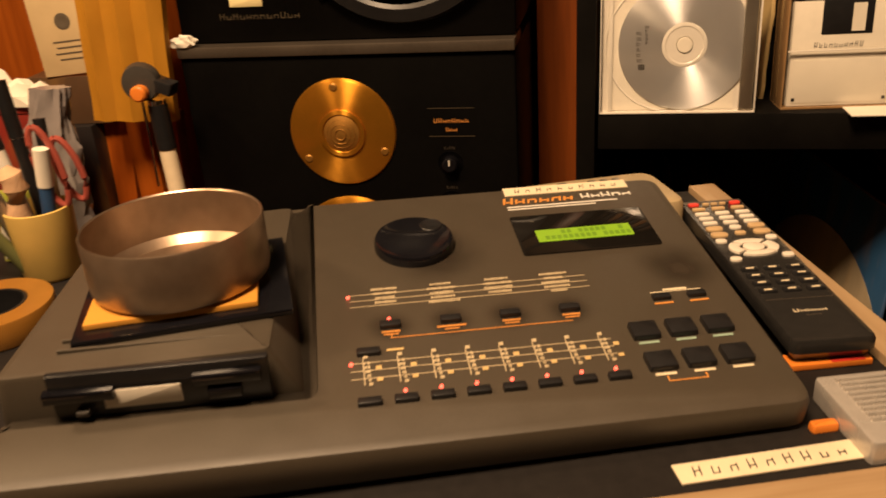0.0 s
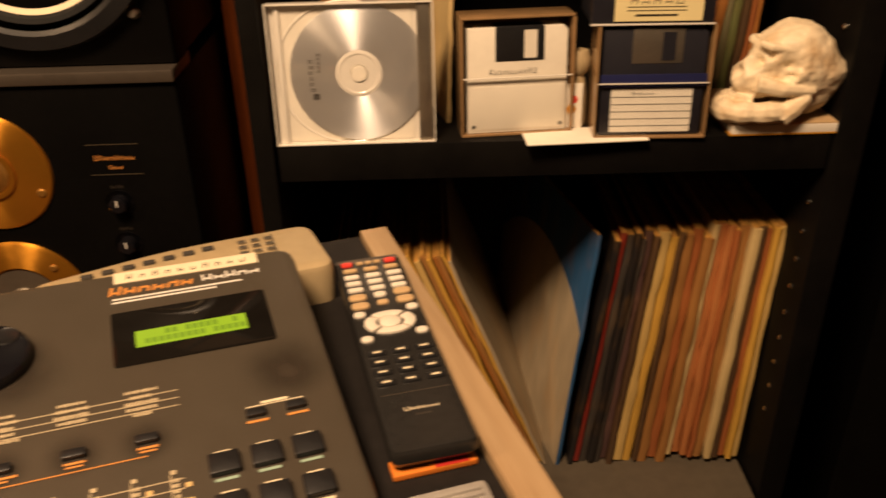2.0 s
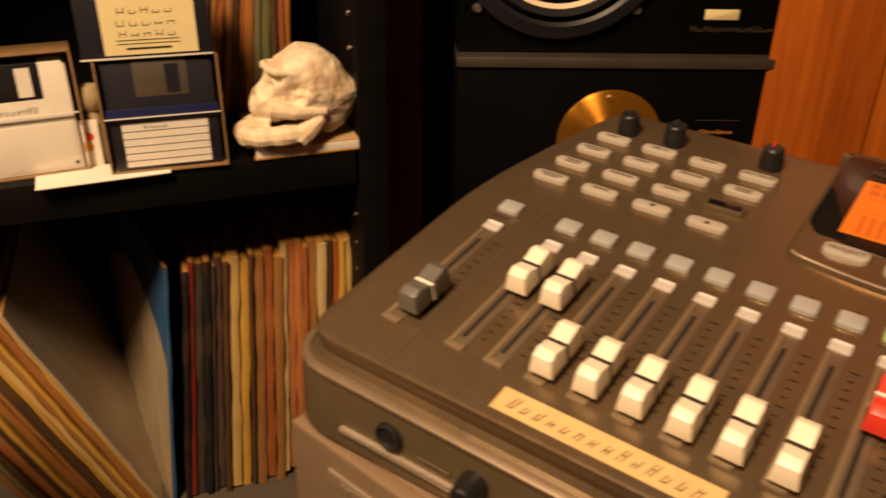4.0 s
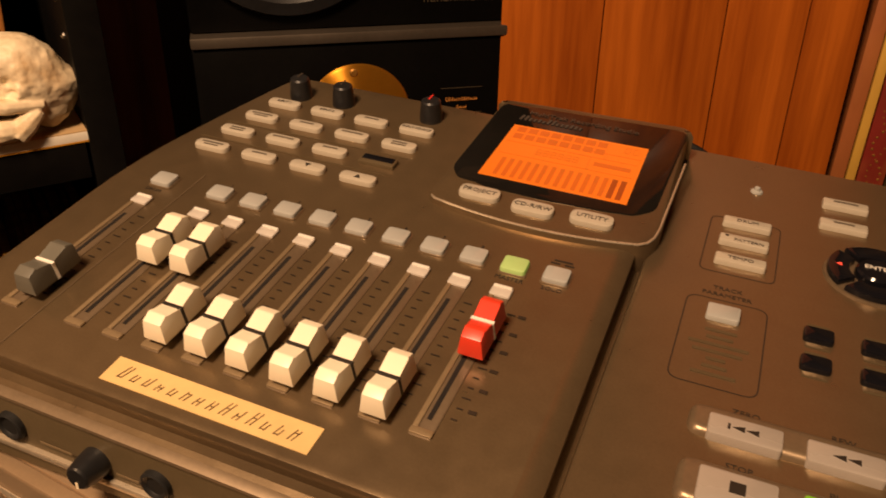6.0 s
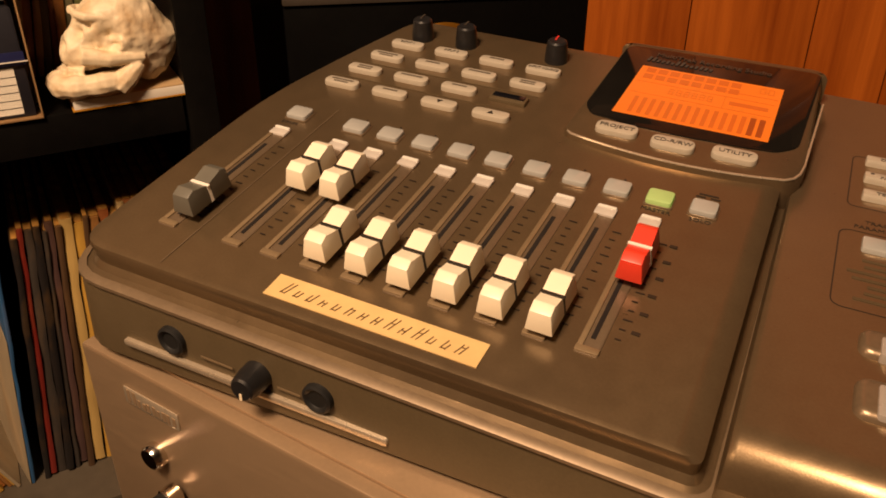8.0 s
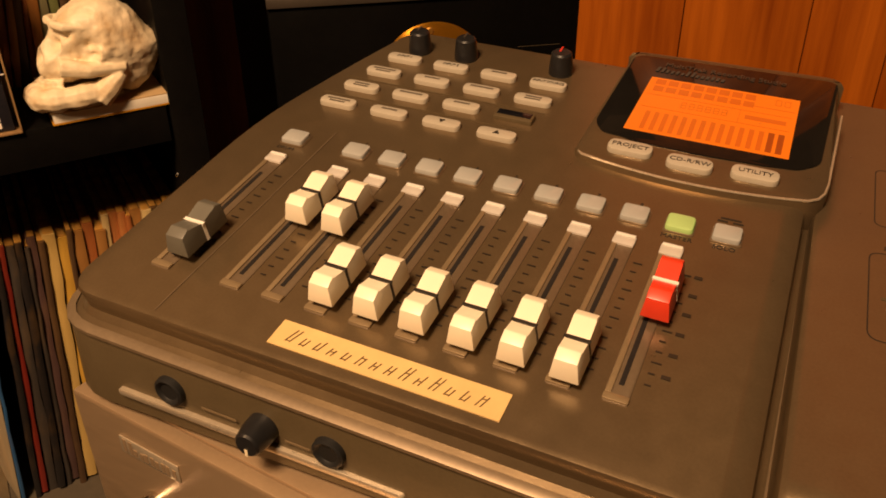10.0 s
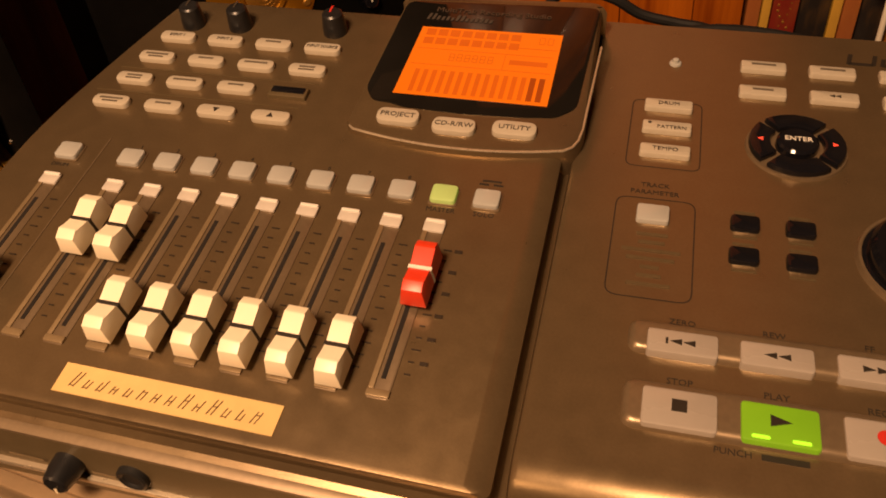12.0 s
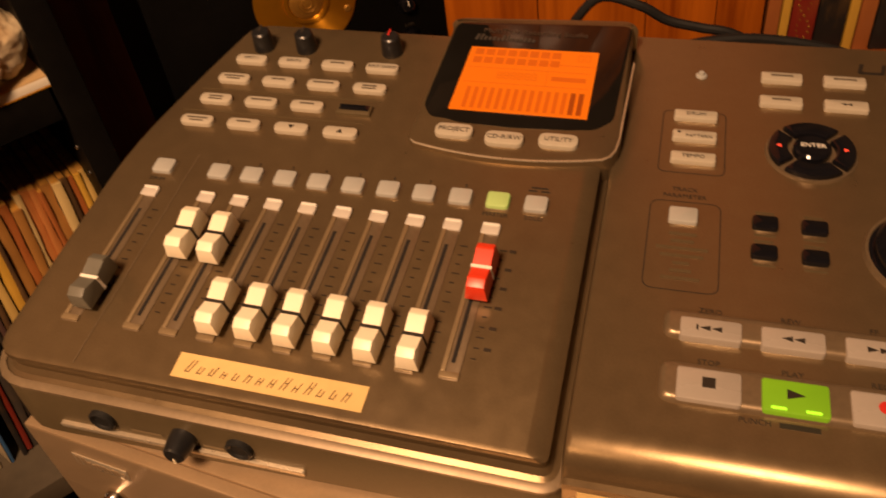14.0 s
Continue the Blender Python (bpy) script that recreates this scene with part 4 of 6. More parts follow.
    part("front_slit", moved(slab(rounded(rect(0.122, 0.0032, 0.061, 0.0), 0.0015, 3), -0.001, 0.0010, 0.0004), front @ pose(0.0265, -0.0375, 0, 0, 0, 0.6)), M["mixer_rim"], s, "thin silver slit")
    for x, z in ((0.0522, -0.0275), (0.1195, -0.0280)):
        part("jack_socket", moved(lathe([(0.0, 0.0007), (0.0036, 0.0007), (0.0040, 0.0012), (0.0052, 0.0018), (0.0062, 0.0012), (0.0064, -0.001)], 24, centre=(x, z)), front), M["rubber"], s)
    k = part("level_knob", moved(lathe([(0.0062, -0.001), (0.0060, 0.004), (0.0050, 0.0090), (0.0042, 0.0098), (0.0, 0.0098)], 24, centre=(0.0925, -0.0285)), front), M["black"], s, "ribbed black level knob")
    part("pointer", moved(flat([(0.0925, -0.0315, 0.0012, 0.003)], 0.0099), front), M["sticker_white"], k)
    for x, z, w in ((0.074, -0.0295, 0.015), (0.107, -0.0300, 0.010)):
        part("front_print", moved(flat([(x, z, w, 0.0010)], 0.0004), front), M["slot_side"], s)
    # display pod
    bow = [(0.159 + 0.0935 * k / 14, 0.1412 + 0.0058 * ((0.159 + 0.0935 * k / 14 - 0.207) / 0.048) ** 2) for k in range(15)]
    flank = [(0.2570, 0.1500), (0.2590, 0.1545), (0.2600, 0.162)]
    pr = [(0.1545, 0.1525), (0.1560, 0.1490)] + bow + flank + rounded([(0.2620, 0.249), (0.2560, 0.256), (0.1600, 0.251), (0.1545, 0.246)], 0.004, 2)
    loops = [[(x, y, -0.03) for x, y in pr], [(x, y, 0.0012) for x, y in pr], [(x, y, 0.0032) for x, y in inset(pr, 0.0011)], [(x, y, 0.0036) for x, y in inset(pr, 0.0028)]]
    p = part("display_pod", loft(loops), M["mixer"], s)
    rim = tube([(x, y + 0.0009, 0.0027) for x, y in [(0.1570, 0.1490)] + bow] + [(x - 0.0009, y, 0.0027) for x, y in flank] + [(0.2608, 0.22, 0.0027)], 0.0006, 6)
    part("pod_rim", rim, M["mixer_rim"], p, "worn silver rim")
    glass = rounded([(0.1575, 0.1745), (0.163, 0.1665), (0.1715, 0.1660), (0.178, 0.1640), (0.205, 0.1630), (0.234, 0.1645), (0.240, 0.1655), (0.2465, 0.1660), (0.2550, 0.1735), (0.2575, 0.2495), (0.1600, 0.2450)],
                    [0.004, 0.003, 0.002, 0.002, 0.002, 0.002, 0.002, 0.003, 0.004, 0.006, 0.006], 3)
    g = part("display_glass", slab(glass, 0.0034, 0.0042, 0.0003), M["window"], p, "black display glass")
    part("screen", slab([(0.1710, 0.1725), (0.2420, 0.1725), (0.2420, 0.2245), (0.1728, 0.2235)], 0.0043, 0.0045), M["lcd"], g, "orange backlit screen")
    for r in range(2):
        for k in range(8):
            part("track_mark", flat([(0.1782 + 0.0060 * k, 0.2195 - 0.0068 * r, 0.0048, 0.0050)], 0.0046, 0.0001), M["lcd_mark"], g)
    for k in range(15):
        part("level_bar", flat([(0.1785 + 0.0042 * k, 0.1826, 0.0022 if k < 13 else 0.0026, 0.0162)], 0.0046, 0.0001), M["lcd_mark"] if k < 13 else M["lcd_dark"], g)
    seg = bmesh.new()
    for k in range(6):
        x = 0.1925 + 0.0037 * k
        flat([(x, 0.2035, 0.0022, 0.0004), (x, 0.2010, 0.0022, 0.0004), (x, 0.1985, 0.0022, 0.0004), (x - 0.0011, 0.2010, 0.0004, 0.005), (x + 0.0011, 0.2010, 0.0004, 0.005)], 0.0046, 0.0001, seg)
    for k in range(2):
        x = 0.2330 + 0.0040 * k
        flat([(x, 0.2210, 0.0024, 0.0004), (x, 0.2160, 0.0024, 0.0004), (x - 0.0012, 0.2185, 0.0004, 0.005), (x + 0.0012, 0.2185, 0.0004, 0.005)], 0.0046, 0.0001, seg)
    flat([(0.226, 0.2120, 0.030, 0.0004), (0.207, 0.2065, 0.066, 0.0003), (0.207, 0.1945, 0.066, 0.0003), (0.2175, 0.2005, 0.0003, 0.012), (0.229, 0.2008, 0.018, 0.0034)], 0.0046, 0.0001, seg)
    part("screen_readout", seg, M["lcd_mark"], g)
    words("MultiTrak Recording Studio", 0.0052, M["trim_grey"], g, 0.2055, 0.2385, 0.0044)
    part("model_print", letter_bars(0.034, 0.0048, 7, 0.190, 0.2325, 0.0043, 0.2, 3, 0.8), M["q_dark"], g)
    for x, y, t in ((0.178, 0.1562, "PROJECT"), (0.2040, 0.1535, "CD-R/RW"), (0.2305, 0.1550, "UTILITY")):
        b = part("mode_button", key_cap(0.0195, 0.0092), M["key"], s, "pale rounded mode button")
        b.location = (x, y, 0.0036)
        words(t, 0.0040, M["ink"], b, 0, 0, 0.0027)
    # knobs at the back
    for i, (x, y) in enumerate(((0.0505, 0.2165), (0.0765, 0.2175), (0.1275, 0.2195))):
        k = part("rotary_knob", lathe([(0.0062, 0.0), (0.0060, 0.004), (0.0052, 0.0108), (0.0042, 0.0116), (0.0, 0.0116)], 22), M["black"], s, "black rotary knob")
        k.matrix_basis = pose(x, y, 0)
        part("pointer", flat([(-0.001, 0.0025, 0.0010, 0.0052)], 0.0117), M["red_paint"] if i == 2 else M["trim_grey"], k)
    # the block of sixteen buttons
    caps = [["INPUT 1", "INPUT 2", "", "INPUT SOURCE"], ["", "", "", ""], ["", "", "", None], ["", "", "\u25bc", "\u25b2"]]
    for r, y in enumerate((0.2035, 0.1865, 0.1690, 0.1513)):
        for c in range(4):
            x = (0.0476, 0.0437, 0.0400, 0.0364)[r] + c * (0.02613, 0.0267, 0.0268, 0.02725)[r]
            if caps[r][c] is None:
                b = part("memory_key", slab(rounded(rect(0.0190, 0.0072), 0.0008, 2), -0.0004, 0.0022, 0.0006), M["mixer_dark"], s, "dark grey flat key")
                b.location = (x, y, 0)
                part("key_face", slab(rect(0.0165, 0.0040, 0, 0.0008), 0.0022, 0.0026, 0.0002), M["black_gloss"], b)
                continue
            b = part("function_key", key_cap(0.0188, 0.0072), M["key"], s)
            b.location = (x, y, 0)
            if caps[r][c] in ("\u25bc", "\u25b2"):
                sg = 1 if caps[r][c] == "\u25b2" else -1
                part("arrow_print", slab([(-0.0016 * sg, -0.0013 * sg), (0.0016 * sg, -0.0013 * sg), (0.0, 0.0015 * sg)], 0.0026, 0.0028), M["ink"], b)
            elif caps[r][c]:
                words(caps[r][c], 0.0029, M["ink"], b, 0, 0, 0.0027, squeeze=0.8)
            else:
                part("key_print", flat([(0, 0.0008, 0.008 + 0.004 * ((r + c) % 2), 0.0011)] + ([(0, -0.0012, 0.008, 0.0010)] if (r * 3 + c) % 3 == 0 else []), 0.0026), M["dull_ink"], b)
    for r, y in enumerate((0.1780, 0.1602)):
        part("row_print", flat([(0.080 - 0.004 * r, y, 0.105, 0.0005)], 0.00005), M["mixer_dark"], s)
    # track buttons, slots, faders
    us = [0.0333] + [0.0645 + 0.01795 * k for k in range(10)]
    nums = ["DRUM", "1", "2", "3", "4", "5", "6", "7", "8", "", ""]
    for k, u in enumerate(us):
        lit = k == 9
        part("button_well", slab(rounded(rect(0.0120, 0.0106, u, 0.1162), 0.0012, 2), 0.00005, 0.0005, 0.0002), M["mixer_edge"], s)
        b = part("track_button", slab(rounded(rect(0.0108, 0.0094), 0.0018, 3), 0.0, 0.0022, 0.0008), M["green_pad"] if lit else M["pad"], s, "green lit track button" if lit else "milky clear track button")
        b.location = (u, 0.1163, 0.0004)
        if 0 < k < 9:
            words(nums[k], 0.0030, M["ink"], s, u + 0.001, 0.1245, 0.0001)
    words("MASTER", 0.0034, M["ink"], s, us[9], 0.1085, 0.0001)
    words("SOLO", 0.0034, M["ink"], s, us[10], 0.1085, 0.0001)
    words("DRUM", 0.0030, M["ink"], s, us[0] - 0.001, 0.1085, 0.0001)
    part("corner_print", flat([(us[10] - 0.003, 0.1255, 0.004, 0.0009), (us[10] + 0.003, 0.1255, 0.004, 0.0009), (us[10], 0.1275, 0.008, 0.0009)], 0.0001), M["ink"], s)
    caps_u = [0.0372, 0.0688, 0.0853, 0.1008, 0.1186, 0.1362, 0.1544, 0.1721, 0.1903, 0.2106]
    caps_v = [0.0372, 0.0708, 0.0702, 0.0338, 0.0336, 0.0332, 0.0328, 0.0322, 0.0315, 0.0694]
    for k in range(10):
        u = us[k]
        lo, hi = 0.0215, 0.1035
        skew = -0.030 if k < 9 else -0.02
        well = bmesh.new()
        z = 0.0004
        lean = pose(u, 0.1, 0, 0, 0, degrees_of(skew))
        slab(rounded(rect(0.0085, 0.082, 0, -0.0395), 0.0008, 2), -0.0002, z, 0.0003, well)
        w = part("fader_slot", well, M["slot"], s, "long metal fader slot")
        w.matrix_basis = lean
        part("slot_gap", slab(rect(0.0017, 0.060, 0.0002, -0.0425), z, z + 0.0002), M["black_matt"], w)
        part("slot_end", slab(rounded(rect(0.0086, 0.0062, 0, -0.0010), 0.0008, 2), z, z + 0.0010, 0.0004), M["slot_plate"], w, "grey slot end piece")
        # thin white strip imitates the glint on the end piece
        part("end_glint", slab(rounded(rect(0.0080, 0.0016, 0, 0.0013), 0.0006, 2), z + 0.001, z + 0.0016, 0.0004), M["glint_white"], w, "painted glint along the slot end")
        # left side only: the paler strip paints light caught by the slot wall
        part("slot_wall", slab(rect(0.0021, 0.074, -0.0030, -0.040), z, z + 0.0006, 0.0003), M["slot_side"], w, "slot side painted paler as lit")
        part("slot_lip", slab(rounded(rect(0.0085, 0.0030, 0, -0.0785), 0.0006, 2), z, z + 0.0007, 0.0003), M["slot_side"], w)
        marks = [(0.0078 + (0.0004 if j % 3 == 0 else 0), -0.012 - 0.0052 * j, 0.0034 if j % 3 == 0 else 0.0022, 0.0006) for j in range(12)]
        part("scale_print", flat(marks, 0.0003), M["scale_ink"], w)
        if k == 9:
            part("scale_numbers", flat([(0.0125, -0.012 - 0.0104 * j, 0.003, 0.0016) for j in range(6)], 0.0003), M["scale_ink"], w)
        main, line = fader_cap()
        mat = M["grey_cap"] if k == 0 else M["red"] if k == 9 else M["cream"]
        cap = part("fader_cap", main, mat, s, ("grey" if k == 0 else "red" if k == 9 else "cream") + " plastic fader cap")
        cap.matrix_basis = pose(caps_u[k], caps_v[k], 0.0, 0, 0, degrees_of(skew))
        part("cap_stripe", line, M["ink"] if 0 < k < 9 else M["white"], cap)
        part("fader_stem", slab(rect(0.0015, 0.006), 0.0, 0.0075), M["black"], cap)
    part("divider_line", flat([(0.0, -0.064, 0.0005, 0.128)], 0.00008), M["mixer_edge"], s).matrix_basis = pose(0.048, 0.128, 0, 0, 0, -1.7)
    sk = slab(rect(0.0855, 0.0117, 0.133, 0.0066), 0.00005, 0.0004)
    lb = part("name_label", sk, M["sticker"], s, "gold label strip")
    lb.matrix_basis = pose(0, 0, 0, 0, 0, -1.5) @ pose(0, 0.003, 0)
    part("label_print", letter_bars(0.076, 0.0060, 14, 0.133, 0.0066, 0.0005, 0.35, 21, 0.50, 0.00036), M["faint_ink"], lb)
    right_half(s)
    return s


def degrees_of(slope):
    return math.degrees(math.atan(slope))


def right_half(s):
    r = bpy.data.objects["control_body"]

    def key(x, y, w, d, mat, name, h=0.0026, rad=None, label=""):
        b = part(name, key_cap(w, d, h, rad), mat, r, label)
        b.location = (x, y, 0)
        return b

    for k, y in enumerate((0.1935, 0.1771, 0.1606)):
        b = key(0.2945, y, 0.0212, 0.0072, M["key"], "rhythm_key", rad=0.0014)
        if k != 1:
            words(("DRUM", "", "TEMPO")[k], 0.0034, M["ink"], b, 0, 0, 0.0027)
        else:
            words("PATTERN", 0.0030, M["ink"], b, 0.002, -0.0012, 0.0027)
            part("dot_print", lathe([(0.0009, 0.0026), (0.0, 0.0028)], 10, centre=(-0.0075, 0.0014)), M["ink"], b)

    def outline(x0, y0, x1, y1, rad, name):
        o = rounded([(x0, y0), (x1, y0), (x1, y1), (x0, y1)], rad, 4)
        i = inset(o, 0.0005)
        bm = bmesh.new()
        n = len(o)
        a, b = [bm.verts.new((x, y, 0.0001)) for x, y in o], [bm.verts.new((x, y, 0.0001)) for x, y in i]
        for k in range(n):
            bm.faces.new((a[k], a[(k + 1) % n], b[(k + 1) % n], b[k]))
        part(name, bm, M["ink"], r)

    outline(0.2785, 0.1505, 0.3095, 0.1985, 0.004, "rhythm_frame")
    outline(0.2770, 0.0765, 0.3085, 0.1310, 0.005, "parameter_frame")
    words("TRACK", 0.0036, M["ink"], r, 0.292, 0.1390, 0.0001)
    words("PARAMETER", 0.0036, M["ink"], r, 0.292, 0.1345, 0.0001)
    b = part("parameter_button", slab(rounded(rect(0.0128, 0.0098), 0.0016, 3), 0.0, 0.0022, 0.0008), M["pad"], r, "milky clear square button")
    b.location = (0.292, 0.1208, 0)
    part("parameter_list", flat([(0.2925, 0.1100 - 0.0044 * k, (0.012, 0.010, 0.022, 0.018, 0.007, 0.009, 0.016)[k], 0.0016) for k in range(7)], 0.0001), M["mixer_dark"], r)
    for c in range(3):
        b = key(0.3363 + 0.0306 * c, 0.2308, 0.0205, 0.0078, M["key"], "menu_key", rad=0.0014)
        part("key_print", flat([(0, 0.0006, 0.011, 0.0013)], 0.0026), M["dull_ink"], b)
        b = key(0.3355 + 0.0308 * c, 0.2102, 0.0208, 0.0078, M["key"], "menu_key", rad=0.0014)
        if c == 0:
            part("key_print", flat([(0, 0.0006, 0.009, 0.0013)], 0.0026), M["dull_ink"], b)
        else:
            d = -1 if c == 1 else 1
            bm = bmesh.new()
            for o in (-0.0013, 0.0013):
                slab([(o - 0.0012 * d, -0.001), (o + 0.0012 * d, 0.0), (o - 0.0012 * d, 0.001)], 0.0026, 0.0028, bm=bm)
            part("arrow_print", bm, M["ink"], b)
    # logo as plain strokes
    part("logo_print", letter_bars(0.060, 0.0085, 4, 0.404, 0.2455, 0.0001, 0.2, 31, 1.15, 0.0021), M["ink"], r, "dark maker lettering")
    # cursor ring
    cx, cy = 0.3482, 0.1722
    base = part("cursor_ring", lathe([(0.0208, 0.0), (0.0204, 0.0012), (0.0, 0.0014)], 48, centre=(cx, cy)), M["mixer_edge"], r, "champagne cursor ring")
    for k in range(4):
        a0 = radians(90 * k - 41 + 90)
        outer = [(cx + 0.0200 * math.cos(a0 + radians(82) * j / 8), cy + 0.0200 * math.sin(a0 + radians(82) * j / 8)) for j in range(9)]
        inner = [(cx + 0.0105 * math.cos(a0 + radians(82) * (8 - j) / 8), cy + 0.0105 * math.sin(a0 + radians(82) * (8 - j) / 8)) for j in range(9)]
        part("cursor_key", slab(inset(outer + inner, 0.0004), 0.0015, 0.0042, 0.0008), M["black_gloss"], base, "glossy black cursor key")
    for d in (-1, 1):
        part("cursor_light", slab([(cx + d * 0.0150 - d * 0.001, cy - 0.0011), (cx + d * 0.0150 + d * 0.0012, cy), (cx + d * 0.0150 - d * 0.001, cy + 0.0011)][::d], 0.0043, 0.0045), M["red_led"], base)
    b = part("enter_key", lathe([(0.0088, 0.001), (0.0086, 0.0042), (0.0076, 0.0052), (0.0, 0.0056)], 32, centre=(cx, cy)), M["black_gloss"], base)
    words("ENTER", 0.0038, M["white"], b, cx, cy, 0.0058)
    b = key(0.3985, 0.1625, 0.0235, 0.0072, M["black_gloss"], "exit_key", rad=0.0014)
    words("EXIT", 0.0042, M["white"], b, -0.002, 0, 0.0027)
    for x, y in ((0.327, 0.1212), (0.3475, 0.1212), (0.3264, 0.1034), (0.347, 0.1032)):
        b = key(x, y, 0.0110, 0.0078, M["black_gloss"], "marker_key", rad=0.0018)
        part("key_caption", flat([(x, y + 0.0072, 0.008, 0.0012), (x, y - 0.0068, 0.009, 0.0011)], 0.0001), M["mixer_dark"], r)
    d = part("jog_wheel", lathe([(0.0262, 0.0), (0.0255, 0.0016), (0.0238, 0.0018), (0.0236, 0.006), (0.022, 0.0082), (0.0, 0.0086)], 64, centre=(0.3935, 0.1105)), M["black_gloss"], r, "glossy black jog wheel")
    part("finger_dip", lathe([(0.0066, 0.0087), (0.0060, 0.0092), (0.0052, 0.0086), (0.0, 0.0086)], 24, centre=(0.3890, 0.1085)), M["black"], d)
    part("wheel_rim", lathe([(0.0275, 0.0), (0.0268, 0.0022), (0.0256, 0.0022), (0.0252, 0.001)], 64, centre=(0.3935, 0.1105)), M["mixer_edge"], r)
    led = part("level_lamp", lathe([(0.0030, 0.0), (0.0028, 0.0008), (0.0016, 0.0012), (0.0014, 0.0026), (0.0, 0.0032)], 16, centre=(0.2960, 0.2300)), M["pad"], r, "small clear lamp, unlit")
    # transport rows in their troughs
    for row, (y, h, names) in enumerate(((0.0570, 0.0100, ("ZERO", "REW", "FF")), (0.0290, 0.0145, ("STOP", "PLAY", "REC")))):
        ridge = rounded(rect(0.146, h + 0.0040, 0.3605, y + 0.0016), 0.0048, 5)
        # lighter than the body so its colour carries the ridge's highlight
        part("transport_trough", loft([[(px, py, pz) for px, py in inset(ridge, dd)] for pz, dd in ((0.0, 0.0), (0.0012, 0.0003), (0.0022, 0.0010), (0.0028, 0.0020), (0.0030, 0.0030))]), M["mixer_edge"], r, "rounded champagne ridge")
        for k in range(3):
            x = 0.3056 + 0.0306 * k
            w = 0.0235
            mt = M["play"] if names[k] == "PLAY" else M["milk_key"]
            bb = part("transport_key", slab(rounded(rect(w, h), 0.0014, 3), 0.0, 0.0038, 0.0006), mt, r, {"PLAY": "green lit play key"}.get(names[k], "pale grey transport key"))
            bb.location = (x, y - 0.0012 * (row == 0), 0)
            words(names[k], 0.0036, M["ink"], r, x, y + h / 2 + 0.0055, 0.0001)
            bm = bmesh.new()
            if names[k] == "STOP":
                slab(rect(0.0048, 0.0046, 0, 0.001), 0.0038, 0.0040, bm=bm)
            elif names[k] == "PLAY":
                slab([(-0.003, -0.0012), (0.0035, 0.001), (-0.003, 0.0032)], 0.0038, 0.0040, bm=bm)
            elif names[k] == "REC":
                lathe([(0.0028, 0.0042), (0.0, 0.0044)], 16, bm, (0, 0.001))
            else:
                d = 1 if names[k] == "FF" else -1
                for o in (-0.0022, 0.0022):
                    slab([(o - 0.0020 * d, -0.0013), (o + 0.0020 * d, 0.0), (o - 0.0020 * d, 0.0013)], 0.0038, 0.0040, bm=bm)
                if names[k] == "ZERO":
                    slab(rect(0.0008, 0.0026, -0.0052, 0), 0.0038, 0.0040, bm=bm)
            part("symbol_print", bm, M["red_paint"] if names[k] == "REC" else M["ink"], bb)
            if names[k] == "PLAY":
                for o in (-0.006, 0.006):
                    part("key_light", slab(rounded(rect(0.0055, 0.0012, o, -0.0055), 0.0005, 2), 0.0038, 0.0040), M["play_hot"], bb)
    words("PUNCH", 0.0034, M["ink"], r, 0.3225, 0.0185, 0.0001)
    part("punch_print", flat([(0.338, 0.0185, 0.014, 0.0022)], 0.0001), M["ink"], r)


mixer()


# ---- amplifier under the mixer ----
def amplifier():
    a = thing("amplifier", pose(0.358, 0.3736, AMP_TOP, 0, 0, -61.5), "champagne metal hi-fi amplifier under the mixer", "amplifier")
    bm = board((0, 0, -0.135), (0.434, 0.36, 0.0), 0.003)
    part("case", bm, M["amp"], a)
    part("front_panel", moved(slab(rounded(rect(0.434, 0.130, 0.217, -0.0665), 0.003, 3), 0.0, 0.006, 0.001), pose(0, 0, 0, 90, 0, 0)), M["amp"], a)
    bd = part("maker_badge", moved(slab(rounded(rect(0.034, 0.0090, 0.0425, -0.0185), 0.0008, 2), 0.0061, 0.0066, 0.0002), pose(0, 0, 0, 90, 0, 0)), M["mixer_rim"], a, "raised pale badge")
    part("maker_print", moved(letter_bars(0.031, 0.0066, 5, 0.0425, -0.0185, 0.0066, 0, 41, 0.9), pose(0, 0, 0, 90, 0, 0)), M["amp"], bd)
    part("power_button", moved(lathe([(0.0062, 0.006), (0.006, 0.010), (0.005, 0.0115), (0, 0.0115)], 24, centre=(0.0400, -0.0455)), pose(0, 0, 0, 90, 0, 0)), M["chrome"], a, "polished round power button")
    part("knob", moved(lathe([(0.016, 0.006), (0.016, 0.020), (0.014, 0.022), (0, 0.022)], 40, centre=(0.13, -0.075)), pose(0, 0, 0, 90, 0, 0)), M["black"], a)
    pl = thing("headphone_plug", a.matrix_basis @ pose(0.050, -0.008, -0.062, 0, 0, 0), "black plug in the amplifier's headphone socket", "plug")
    part("collar", moved(lathe([(0.0052, 0.0), (0.0052, 0.006), (0.004, 0.007), (0, 0.007)], 18), pose(0, 0, 0, 90)), M["chrome"], pl, "silver plug collar")
    part("grip", tube([(0, -0.0072, 0), (0.004, -0.022, 0.004), (0.010, -0.038, 0.009)], [0.0045, 0.0052, 0.0042], 14), M["rubber"], pl)
    part("lead", tube([(0.010, -0.0381, 0.009), (0.018, -0.052, 0.008), (0.024, -0.062, -0.01), (0.022, -0.064, -0.08), (0.018, -0.06, -0.3)], 0.0018, 8), M["rubber"], pl)
    st = thing("amplifier_stand", pose(0.358, 0.3736, 0, 0, 0, -61.5), "black stand that carries the amplifier", "stand")
    part("stand_body", board((0.0, 0.02, 0.0), (0.434, 0.36, AMP_TOP - 0.1355), 0.003), M["black_matt"], st)


amplifier()


# ---- things on the upper shelf ----
SHELF = 0.873
